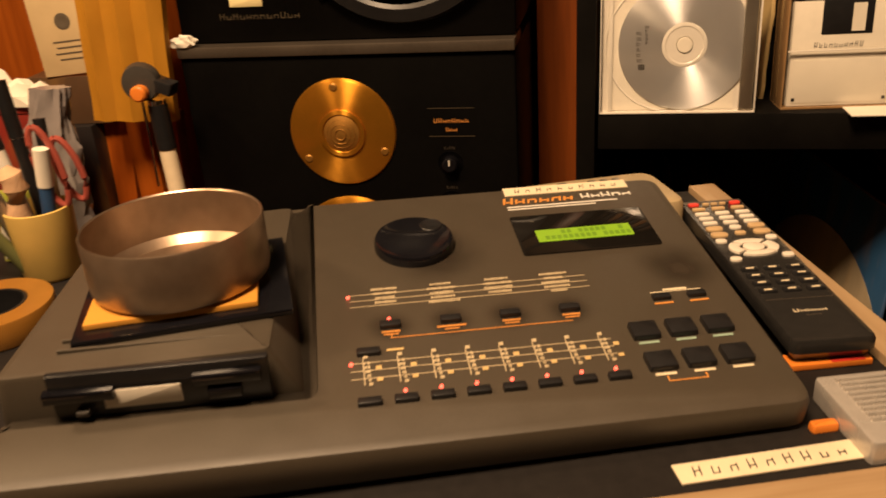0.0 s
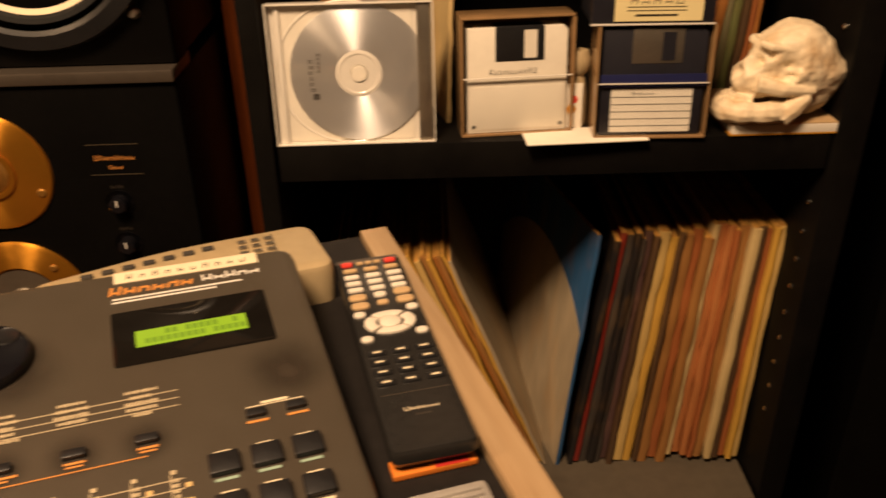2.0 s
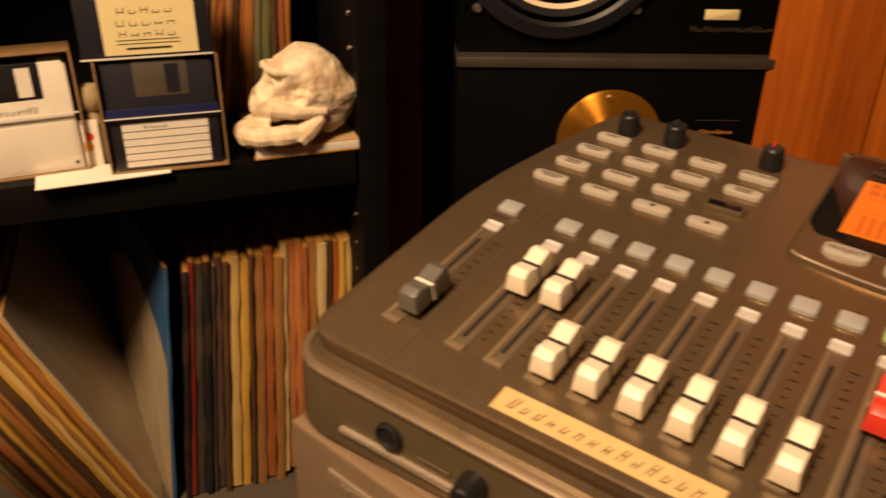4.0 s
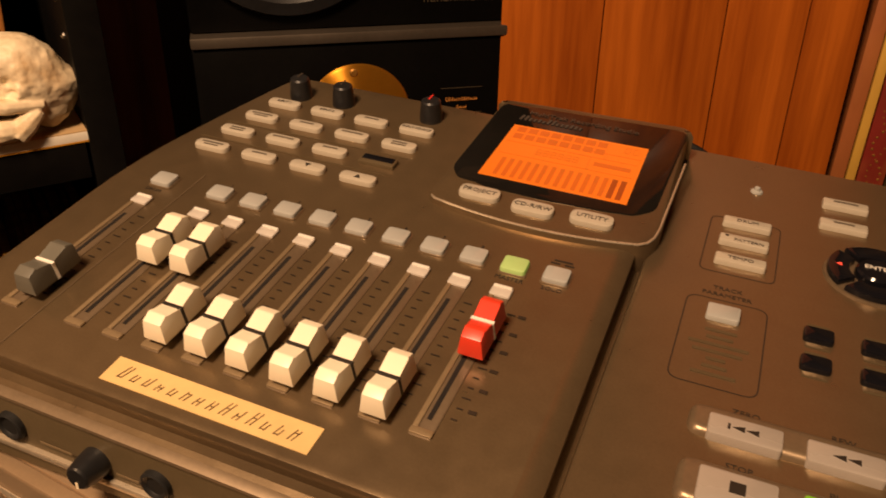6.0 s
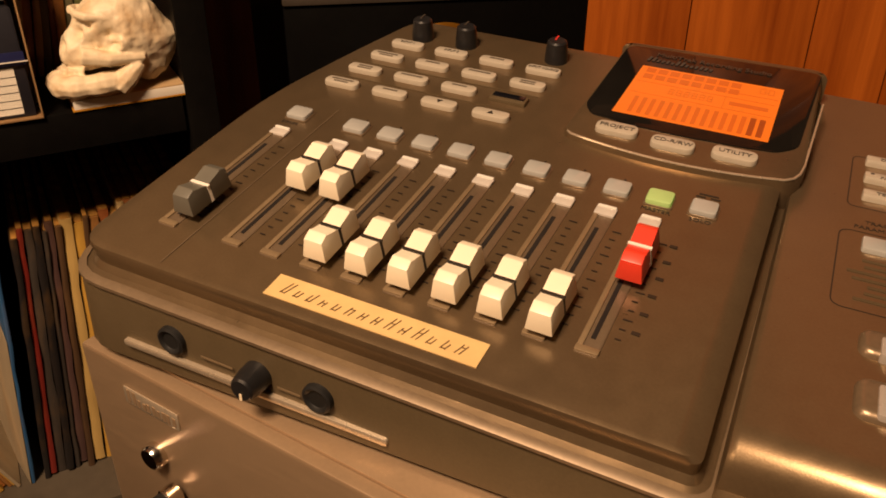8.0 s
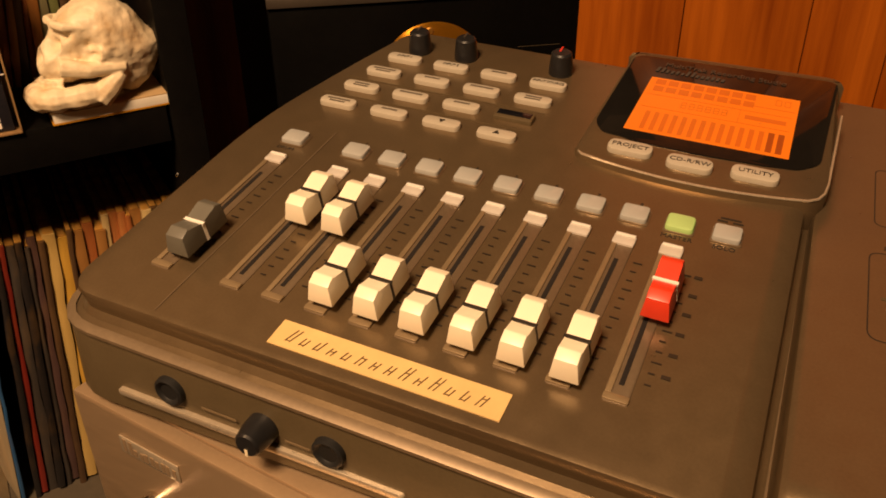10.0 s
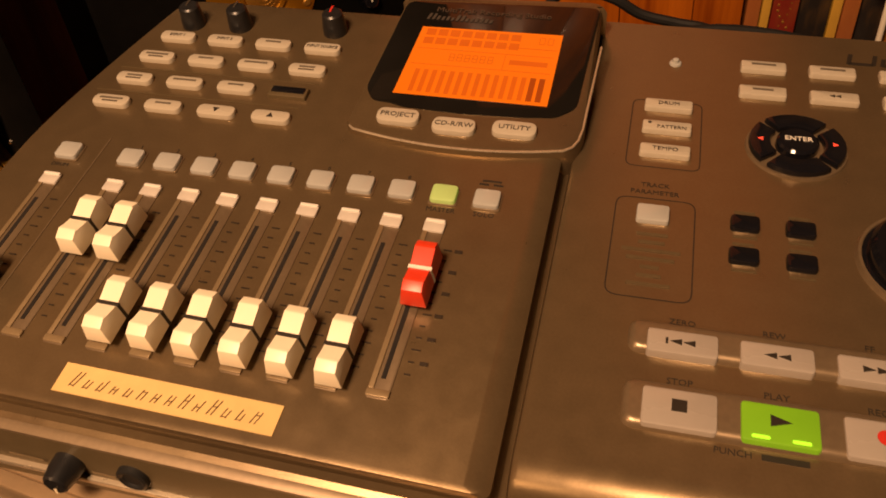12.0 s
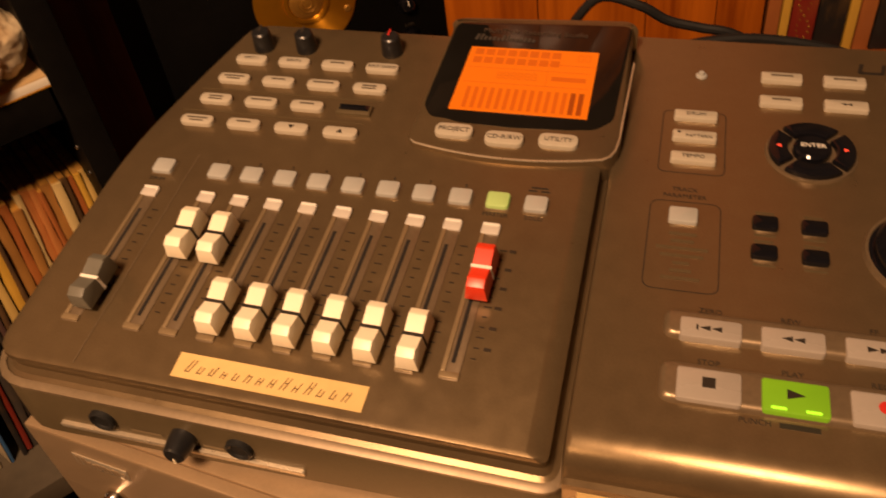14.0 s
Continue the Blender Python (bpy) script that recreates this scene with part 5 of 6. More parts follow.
STAND = pose(0, 0, 0, 90, 0, 0)     # lays a flat outline upright, facing the room


def jewel_case():
    c = thing("jewel_case", pose(0.056, 0.806, SHELF, -3, 0, 1.0), "clear jewel case holding a silver disc, standing upright", "disc case")
    part("tray", moved(slab(rounded(rect(0.138, 0.122, 0, 0.0625), 0.001, 2), -0.0075, -0.003), STAND), M["milky"], c)
    part("back_card", moved(slab(rect(0.116, 0.118, -0.006, 0.0625), -0.0028, -0.0024), STAND), M["paper"], c)
    part("hinge_strip", moved(slab(rounded(rect(0.0115, 0.121, 0.0625, 0.0625), 0.001, 2), -0.0028, 0.0016, 0.0006), STAND), M["steel"], c, "grey ribbed hinge strip")
    part("tray_rib", moved(slab(rect(0.004, 0.121, -0.0615, 0.0625), -0.0028, 0.0, 0.0006), STAND), M["milky"], c)
    ring = part("tray_recess", lathe([(0.0612, 0.0), (0.0622, 0.0007), (0.0632, 0.0)], 64), M["milky"], c)
    ring.matrix_basis = pose(-0.004, 0.0022, 0.0635, 90)
    d = part("disc", lathe([(0.0205, 0.0), (0.0205, 0.0008), (0.0212, 0.0010), (0.0592, 0.0010), (0.06, 0.0006), (0.06, 0.0)], 96), M["disc"], c, "silver recordable disc")
    d.matrix_basis = pose(0.0055, 0.0018, 0.0635, 90)
    part("hub_ring", lathe([(0.0075, 0.0004), (0.0080, 0.0009), (0.0165, 0.0009), (0.0172, 0.0014), (0.0188, 0.0014), (0.0204, 0.0008)], 48), M["milky"], d, "clear plastic hub ring")
    part("hub_rosette", lathe([(0.0072, 0.0), (0.0068, 0.0022), (0.003, 0.0026), (0.0, 0.002)], 16), M["paper"], c).matrix_basis = pose(0.0055, 0.0018, 0.0635, 90)
    wr = letter_bars(0.018, 0.004, 5, 0, 0, 0.0011, 0.1, 51, 0.6, 0.0004)
    part("handwriting", moved(wr, pose(-0.034, 0.010, 0, 0, 0, -88)), M["ink"], d)
    wr = letter_bars(0.030, 0.005, 6, 0, 0, 0.0011, 0.1, 52, 0.6, 0.0004)
    part("handwriting", moved(wr, pose(-0.041, -0.001, 0, 0, 0, -88)), M["ink"], d)
    part("handwriting", moved(flat([(0.0, 0.0, 0.005, 0.0008), (0, 0.0017, 0.006, 0.0008), (0, -0.0017, 0.006, 0.0008), (0, 0, 0.0009, 0.006), (0.0022, 0, 0.0008, 0.005), (-0.0022, 0, 0.0008, 0.005)], 0.0011), pose(-0.0385, -0.0195, 0)), M["ink"], d)
    lid = part("lid", moved(slab(rounded(rect(0.142, 0.124, 0, 0.0625), 0.001, 2), 0.0022, 0.0034, 0.0003), STAND), M["clear"], c, "clear plastic lid")
    for z in (0.0012, 0.1238):
        part("lid_edge", board((-0.071, -0.0035, z - 0.0007), (0.071, 0.0075, z + 0.0007), 0.0003), M["milky"], c)
    for x in (-0.0705, 0.0705):
        part("lid_side", board((x - 0.0006, -0.0035, 0.002), (x + 0.0006, 0.0075, 0.123), 0.0003), M["milky"], c)


def floppy(name, m, body, shutter, label, label_mat, lab):
    f = thing(name, m, lab, "floppy disk", "floppy disks on the shelf")
    poly = [(-0.045, 0.0), (0.045, 0.0), (0.045, 0.0905), (0.0415, 0.094), (-0.045, 0.094)]
    part("shell", moved(slab(poly, 0.0, 0.0033, 0.0004), STAND), body, f)
    sh = part("shutter", moved(slab(rounded(rect(0.044, 0.030, 0.002, 0.0795), 0.0008, 2), 0.0026, 0.0037, 0.0002), STAND), shutter, f)
    part("shutter_window", moved(slab(rounded(rect(0.0115, 0.0245, 0.0115, 0.0792), 0.0006, 2), 0.0037, 0.0040), STAND), M["floppy_white"] if body is M["floppy_white"] else M["floppy_black"], sh)
    if label:
        x, y, w, h = label
        lb = part("label", moved(slab(rounded(rect(w, h, x, y), 0.0008, 2), 0.0033, 0.0036), STAND), label_mat, f, "white ruled label")
        part("label_rules", moved(flat([(x, y + h / 2 - 0.0075 - 0.0066 * k, w, 0.0005) for k in range(5)], 0.0037), STAND), M["ink"], lb)
        part("handwriting", moved(letter_bars(0.020, 0.0026, 6, x - 0.008, y + h / 2 - 0.0042, 0.0037, 0, 61, 0.5), STAND), M["ink"], lb)
    return f


def white_floppies():
    m = pose(0.2015, 0.823, SHELF, -3, 0, 5)
    b = thing("floppy_box", m, "smoked clear box of off-white floppy disks", "disk box")
    part("base", board((-0.051, -0.006, 0.0), (0.051, 0.034, 0.0022), 0.0006), M["smoke"], b)
    part("rear_wall", board((-0.051, 0.0315, 0.0025), (0.051, 0.034, 0.104), 0.0006), M["smoke"], b)
    part("top_wall", board((-0.051, -0.002, 0.1042), (0.051, 0.034, 0.1066), 0.0006), M["smoke"], b, "smoked brown lid")
    for x in (-0.0502, 0.0502):
        part("side_wall", board((x - 0.0009, -0.005, 0.0025), (x + 0.0009, 0.031, 0.104), 0.0004), M["smoke"], b)
    p = part("front_wall", board((-0.049, -0.0065, 0.0025), (0.049, -0.0052, 0.0530), 0.0004), M["clear"], b, "clear half-height front")
    part("front_edge", board((-0.049, -0.0070, 0.0531), (0.049, -0.0050, 0.0542), 0.0003), M["milky"], b)
    for k in range(6):
        f = floppy("floppy_disk", m @ pose(0.0, 0.0005 + 0.0044 * k, 0.0026, -1), M["floppy_white"], M["black"], None, None, "off-white floppy disk with black shutter in its box")
        if k == 0:
            part("label_field", moved(slab(rounded(rect(0.084, 0.0400, 0, 0.0225), 0.001, 2), 0.0033, 0.0038, 0.0002), STAND), M["floppy_white"], f)
            part("write_notch", moved(flat([(-0.040, 0.006, 0.003, 0.003), (0.040, 0.006, 0.003, 0.003)], 0.0039), STAND), M["ink"], f)
            part("handwriting", moved(letter_bars(0.044, 0.0052, 10, -0.004, 0.0555, 0.0034, 0.1, 71, 0.7, 0.0005), STAND), M["ink"], f)


def dark_floppies():
    m = pose(0.319, 0.806, SHELF, -2, 0, -1.5)
    b = thing("floppy_box", m, "clear box of black floppy disks with white labels", "disk box")
    part("base", board((-0.050, -0.006, 0.0), (0.050, 0.034, 0.0022), 0.0006), M["smoke"], b)
    for x in (-0.0495, 0.0495):
        part("side_wall", board((x - 0.0008, -0.005, 0.0025), (x + 0.0008, 0.034, 0.100), 0.0004), M["smoke"], b)
    part("rear_wall", board((-0.050, 0.0345, 0.0025), (0.050, 0.036, 0.100), 0.0005), M["smoke"], b)
    part("front_wall", board((-0.0485, -0.0062, 0.0025), (0.0485, -0.0052, 0.0500), 0.0003), M["clear"], b, "clear half-height front")
    part("front_edge", board((-0.0485, -0.0066, 0.0501), (0.0485, -0.0048, 0.0510), 0.0003), M["milky"], b)
    part("blue_band", board((-0.0465, -0.0048, 0.0475), (0.0465, -0.0038, 0.0585), 0.0003), M["navy"], b, "navy blue band")
    for k in range(6):
        floppy("floppy_disk", m @ pose(0.0, 0.0012 + 0.0046 * k, 0.0026, -1), M["floppy_black"], M["steel"], (0.0, 0.0225, 0.072, 0.0395), M["paper"], "black floppy disk with steel shutter and ruled label")
    # tape box lying on top
    t = thing("tape_box", pose(0.314, 0.812, SHELF + 0.1008, 0, 0, -2), "smoked tape box with a pale yellow label", "tape box")
    part("case", board((-0.052, -0.006, 0.0), (0.052, 0.060, 0.062), 0.0015), M["floppy_black"], t)
    part("yellow_label", moved(slab(rect(0.0745, 0.046, 0.004, 0.0265), 0.0062, 0.0066), STAND), M["paper_yellow"], t, "pale yellow written label")
    for k, (y, w, n) in enumerate(((0.0205, 0.048, 5), (0.0295, 0.050, 5), (0.0395, 0.046, 5))):
        part("handwriting", moved(letter_bars(w, 0.0052, n, 0.002, y, 0.0067, 0.1, 81 + k, 0.8, 0.0005), STAND), M["ink"], t)
    part("label_rules", moved(flat([(0.002, 0.0155, 0.050, 0.0006), (0.002, 0.0125, 0.050, 0.0006), (0.002, 0.0085, 0.036, 0.0016)], 0.0067), STAND), M["ink"], t)
    part("lid_edge", board((-0.053, -0.007, 0.0), (0.053, -0.0062, 0.0016), 0.0003), M["milky"], t)


def doll():
    bm = lathe([(0, 0), (0.0085, 0), (0.009, 0.004), (0.0082, 0.03), (0.0062, 0.045), (0.005, 0.048), (0.0085, 0.052), (0.0105, 0.058), (0.0105, 0.064), (0.008, 0.071), (0, 0.0735)], 28)
    ob = link("wooden_doll", bm, M["beige"])
    ob.matrix_basis = pose(0.2595, 0.842, SHELF)
    tagged(ob, "small turned wooden doll with a round head", "doll")
    n = thing("paper_slip", pose(0.262, 0.809, SHELF + 0.0005, 0, 0, 3), "cream paper slip lying at the shelf edge", "paper")
    part("sheet", board((-0.055, -0.018, 0), (0.055, 0.02, 0.0012), 0.0003), M["paper"], n)
    n = thing("flower_card", pose(0.2535, 0.829, SHELF + 0.0002, -4, 0, 0), "white card printed with pink and yellow flowers", "card")
    part("card", board((-0.009, 0, 0), (0.009, 0.0008, 0.043), 0.0002), M["paper"], n)
    part("pink_flower", moved(lathe([(0.004, 0.0), (0.003, 0.0006), (0, 0.0006)], 7), pose(0.001, -0.0002, 0.028, 90)), M["red_key"], n)
    part("yellow_flower", moved(lathe([(0.005, 0.0), (0.004, 0.0006), (0, 0.0006)], 6), pose(-0.001, -0.0002, 0.019, 90)), M["yellow"], n)


def skull():
    bk = thing("small_book", pose(0.4445, 0.835, SHELF, 0, 0, 0.5), "thin white-edged book lying flat under a skull", "book")
    part("page_block", board((-0.0505, -0.033, 0.0015), (0.0505, 0.07, 0.0095), 0.0004), M["paper"], bk, "white page block")
    part("cover", board((-0.052, -0.0325, 0.0097), (0.052, 0.0715, 0.0110), 0.0003), M["tan_key"], bk, "brown cover")
    part("cover", board((-0.052, -0.0335, 0.0), (0.052, 0.0715, 0.0014), 0.0004), M["kraft"], bk)
    bm = bmesh.new()
    bmesh.ops.create_icosphere(bm, subdivisions=5, radius=1.0)
    # side outline, front to the left, as corners round the middle
    side = [(-22, 25), (-10, 36), (8, 43), (22, 40), (36, 29), (48, 10), (60, 2), (61, -6), (51, -22), (41, -35), (28, -43), (12, -37), (6, -24), (-16, -22), (-34, -25), (-46, -10), (-42, 4), (-33, 16), (-25, 22), (-30, 27)]
    polar = sorted((math.atan2(z, x), math.hypot(x, z) / 1000) for x, z in side)
    polar = [(polar[-1][0] - 2 * math.pi, polar[-1][1])] + polar + [(polar[0][0] + 2 * math.pi, polar[0][1])]

    def reach(a):
        for (a0, r0), (a1, r1) in zip(polar, polar[1:]):
            if a0 <= a <= a1:
                k = (a - a0) / (a1 - a0)
                return r0 + (r1 - r0) * k
        return polar[0][1]

    for v in bm.verts:
        d = v.co.normalized()
        a, flat_d = math.atan2(d.z, d.x), math.hypot(d.x, d.z)
        long = sum(reach((a + q * 0.07 + math.pi) % (2 * math.pi) - math.pi) for q in (-1, 0, 1)) / 3
        wide = 0.031 - 0.011 * max(0.0, -d.x / max(flat_d, 1e-6)) ** 2 - 0.006 * max(0.0, -d.z)
        p = d / ((flat_d / long) ** 2.6 + (abs(d.y) / wide) ** 2.6) ** (1 / 2.6)
        for sy in (-1, 1):   # sockets, temples, hollow under the cheek
            for q0, r, depth in (((-0.025, 0.017 * sy, 0.021), 0.0060, 0.010), ((-0.008, 0.027 * sy, 0.011), 0.0085, 0.011), ((-0.024, 0.024 * sy, -0.004), 0.010, 0.005), ((-0.004, 0.026 * sy, -0.022), 0.011, 0.011), ((-0.044, 0.0, -0.001), 0.006, 0.009), ((-0.034, 0.011 * sy, 0.012), 0.0072, 0.013)):
                q = (p - Vector(q0)).length / r
                if q < 1.7:
                    p = p - d * depth * math.exp(-q * q * 1.4)
        p = p + d * 0.0014 * noise.noise(p * 90) + d * 0.0007 * noise.noise(p * 260)
        v.co = p
    # lower jaw: a bent bar with a row of stubs and upright branches
    jaw = []
    for k in range(21):
        a = math.pi * (k / 20 - 0.5)
        jaw.append((-0.003 - 0.048 * math.cos(a) ** 0.6 if 0 < k < 20 else -0.002, 0.0225 * math.sin(a), -0.0337 + 0.001 * math.sin(a) ** 2))
    tube(jaw, [0.0108 + 0.0009 * math.sin(k * 1.7) - 0.0014 * abs(k - 10) / 10 for k in range(21)], 10, bm)
    for sy in (-1, 1):
        tube([(-0.008, 0.0225 * sy, -0.037), (0.002, 0.0255 * sy, -0.028), (0.014, 0.0265 * sy, -0.018)], [0.0112, 0.0096, 0.0058], 9, bm)
        tube([(-0.032, 0.0185 * sy, -0.007), (-0.012, 0.0255 * sy, -0.011), (0.018, 0.0265 * sy, -0.014)], [0.0080, 0.0066, 0.0048], 9, bm)
        tube([(-0.028, 0.008 * sy, 0.026), (-0.022, 0.0165 * sy, 0.0245), (-0.004, 0.0215 * sy, 0.022)], [0.0036, 0.0042, 0.0036], 9, bm)
    for k in range(9):
        a = math.pi * (0.14 + 0.72 * k / 8 - 0.5)
        tube([(-0.026 - 0.0225 * math.cos(a), 0.0165 * math.sin(a), -0.0310), (-0.024 - 0.0205 * math.cos(a), 0.0160 * math.sin(a), -0.0190)], [0.0020, 0.0026], 7, bm)
    for v in bm.verts:
        q = v.co.copy()
        v.co += Vector((noise.noise(q * 170), noise.noise(q * 170 + Vector((5, 0, 0))), noise.noise(q * 170 + Vector((0, 7, 0))))) * 0.0010
    ob = link("skull_ornament", bm, M["bone"])
    fuse = ob.modifiers.new("fuse", "REMESH")
    fuse.mode, fuse.voxel_size, fuse.use_smooth_shade = "VOXEL", 0.0011, True
    bpy.context.view_layer.update()
    fused = bpy.data.meshes.new_from_object(ob.evaluated_get(bpy.context.evaluated_depsgraph_get()))
    ob.modifiers.remove(fuse)
    ob.data = fused
    ob.matrix_basis = pose(0.4380, 0.8215, SHELF + 0.0112 + 0.0447, 0, 0, 8)
    tagged(ob, "small cream skull ornament resting on a thin book", "ornament")


jewel_case()
white_floppies()
dark_floppies()
doll()
skull()

# ---- record sleeves ----
SLEEVES = {}
for nm, col in (("black", (0.015, 0.013, 0.013)), ("dark_red", (0.20, 0.02, 0.012)), ("slate", (0.05, 0.042, 0.036)), ("cream", (0.6, 0.41, 0.13)), ("yellow", (0.58, 0.34, 0.05)),
                ("brown", (0.33, 0.155, 0.04)), ("rust", (0.34, 0.11, 0.03)), ("pink", (0.44, 0.17, 0.05)), ("olive", (0.2, 0.18, 0.09)), ("white", (0.6, 0.45, 0.2)), ("purple", (0.09, 0.05, 0.045)),
                ("blue", (0.03, 0.10, 0.24)), ("grey", (0.4, 0.33, 0.22)), ("orange", (0.38, 0.15, 0.03)), ("green", (0.14, 0.15, 0.05)), ("dark_brown", (0.08, 0.045, 0.022))):
    SLEEVES[nm] = material("card_" + nm, col, 0.42, 0, 0.22, 45, 0.1, 300, tuple(0.55 * c + 0.45 * g for c, g in zip(col, (0.5, 0.26, 0.05))), 30, 0.5, stretch=(1, 1, 0.35))
SLEEVES["edge"] = material("worn_brown_card_edge", (0.55, 0.29, 0.06), 0.3, 0, 0.4, 70, 0.2, 300)


def record(m, colour, thick, group, height=0.312, label=None):
    rng = random.Random(hash_of(colour, m))
    r = thing("record", m, label or colour.replace("_", " ") + " card record sleeve with worn edges", "record", group)
    bm = bmesh.new()
    n = 12
    rows = []
    for i in range(n + 1):
        z = height * i / n
        w = thick / 2 * (1 + 0.15 * rng.uniform(-1, 1))
        dx, dy = 0.0008 * rng.uniform(-1, 1), 0.0010 * rng.uniform(-1, 1)
        rows.append([(-w + dx, 0.0008 + dy, z), (-w * 0.5 + dx, dy, z), (w * 0.5 + dx, dy, z), (w + dx, 0.0008 + dy, z), (w + dx, 0.30, z), (-w + dx, 0.30, z)])
    loft(rows, bm=bm)
    part("sleeve", bm, SLEEVES[colour], r)
    part("top_edge", board((-thick * 0.42, 0.003, height + 0.0002), (thick * 0.42, 0.298, height + 0.0012), 0.0003), SLEEVES["edge"], r)
    return r


def hash_of(colour, m):
    return sum(ord(c) for c in colour) * 31 + int(abs(m.translation.x) * 10000)


def record_row():
    right = [("black", 5), ("dark_red", 5), ("slate", 7), ("black", 6), ("slate", 4), ("purple", 6), ("dark_brown", 5), ("cream", 9), ("yellow", 8), ("dark_brown", 4), ("brown", 9), ("rust", 8), ("brown", 7),
             ("white", 5), ("pink", 7), ("pink", 6), ("rust", 4), ("brown", 8), ("white", 7), ("dark_brown", 6), ("rust", 6), ("yellow", 5), ("cream", 6)]
    total = sum(w + 0.6 for _, w in right) / 1000
    scale = 0.206 / total
    x = 0.2785
    for i, (c, w) in enumerate(right):
        th = w / 1000 * scale
        lean = 5.5 * (1 - i / len(right)) + 1.0
        x0 = x + th / 2
        record(pose(x0, 0.862 - 0.008 * (i > 15) + 0.003 * ((i * 7) % 3), 0.4275 + (0.010 if i > 12 else 0.004 * (i % 2)), 0, lean, 0.6 * ((i * 5) % 3 - 1)), c, th * 0.93, "records on the lower shelf", 0.312 if i % 4 else 0.308)
        x += th + 0.0006 * scale
    b = record(pose(0.2665, 0.862, 0.4275, 0, 6.0, 13.0), "blue", 0.004, "records on the lower shelf", label="blue record sleeve with a large pale disc printed on it")
    arc = [(0.0008, 0.0), (0.292, 0.0)] + [(0.14 + 0.19 * math.cos(radians(37 + 100 * k / 20)), 0.06 + 0.19 * math.sin(radians(37 + 100 * k / 20))) for k in range(21)]
    bm = slab([(x_, y_) for x_, y_ in arc], 0.0, 0.0003)
    part("pale_disc", moved(bm, Matrix(((0, 0, -1, -0.0024), (1, 0, 0, 0.0), (0, 1, 0, 0.0), (0, 0, 0, 1)))), SLEEVES["grey"], b, "pale grey printed disc")
    left = [("grey", 4), ("yellow", 4), ("brown", 5), ("orange", 4), ("yellow", 5), ("brown", 7), ("cream", 7), ("yellow", 5), ("dark_brown", 9), ("brown", 5), ("orange", 5), ("brown", 7), ("yellow", 6), ("dark_brown", 8), ("brown", 6), ("rust", 6), ("dark_brown", 8), ("olive", 7), ("brown", 7)]
    x = 0.2515
    for i, (c, w) in enumerate(left):
        th = w / 1000
        lean = -(21.5 + 0.12 * i)
        record(pose(x, 0.864 + 0.002 * ((i * 5) % 4), 0.4285 + 0.0025 * (i % 2), 0, lean, 0), c, th * 0.9, "records on the lower shelf", 0.312 if i % 3 else 0.307)
        x -= th * 1.09
    # tall sleeves standing at the back of the upper shelf
    up = [("dark_brown", 8), ("brown", 7), ("rust", 8), ("brown", 6), ("dark_brown", 7), ("rust", 6), ("orange", 8), ("olive", 9), ("green", 8), ("dark_brown", 6), ("rust", 7), ("orange", 6)]
    x = 0.352
    for i, (c, w) in enumerate(up):
        record(pose(x, 0.915 + 0.003 * (i % 3), SHELF + 0.0005, 0, 9.5 - i * 0.65, 0), c, w / 1000, "records on the upper shelf")
        x += w / 1000 + 0.0012
    for k in range(9):
        record(pose(-0.006 + 0.0145 * k, 0.93, SHELF + 0.0005, 0, 0.8, 0), ("dark_brown", "black", "brown", "black")[k % 4], 0.011, "records on the upper shelf")
    record(pose(0.140, 0.852, SHELF + 0.0005, 0, 2, 14), "white", 0.004, "records on the upper shelf", 0.16, "pale card folder standing behind the disk box")


record_row()


# ---- things on the table ----
def tin_pan():
    c = QM @ Vector((-0.0865, -0.003, 0.0))
    lid = 0.897
    cs = thing("flat_case", Matrix.Translation((c.x + 0.004, c.y - 0.004, lid + 0.0002)) @ pose(0, 0, 0, 0, 0, 24), "black flat disk case lying on the sequencer", "disk case")
    part("case", board((-0.054, -0.046, 0), (0.054, 0.05, 0.0035), 0.0008), M["black_gloss"], cs)
    pd = thing("note_pad", Matrix.Translation((c.x - 0.002, c.y - 0.002, lid + 0.0039)) @ pose(0, 0, 0, 0, 0, 22), "ochre card note pad under a tin pan", "note pad")
    part("card_block", board((-0.043, -0.041, 0), (0.043, 0.04, 0.0032), 0.0006), M["yellow"], pd)
    p = thing("tin_pan", Matrix.Translation((c.x, c.y, lid + 0.0073)), "worn round tin pan with upright sides", "pan")
    r, h = 0.0480, 0.0335
    part("bowl", lathe([(0, 0.0), (r - 0.005, 0.0), (r - 0.001, 0.002), (r, 0.006), (r, h - 0.001), (r - 0.0006, h), (r - 0.0014, h - 0.0008), (r - 0.0014, 0.007), (r - 0.006, 0.0022), (r * 0.62, 0.0016), (r * 0.6, 0.0022), (0, 0.0022)], 72), M["tin"], p)
    # small chrome bump added for the bright glint on the pan floor
    part("bright_dent", lathe([(0.009, 0.0), (0.007, 0.0016), (0, 0.0022)], 20), M["chrome"], p).location = (-0.012, -0.002, 0.0023)


def remote_control():
    r = thing("remote_control", pose(0.0945, 0.5335, 0.8405, 0, 0, 13.2) @ pose(0, -0.009, 0) @ Matrix.Diagonal((1.0, 0.92, 1.0, 1)), "long black remote control with pale keys", "remote control")
    poly = rounded(rect(0.048, 0.226), [0.006, 0.006, 0.004, 0.004], 4)
    loops = [[(x, y, 0.0) for x, y in inset(poly, 0.004)], [(x, y, 0.006) for x, y in poly], [(x, y, 0.0115) for x, y in poly], [(x, y, 0.0138) for x, y in inset(poly, 0.0012)], [(x, y, 0.0145) for x, y in inset(poly, 0.0035)]]
    part("body", loft(loops), M["remote"], r)
    z = 0.0144

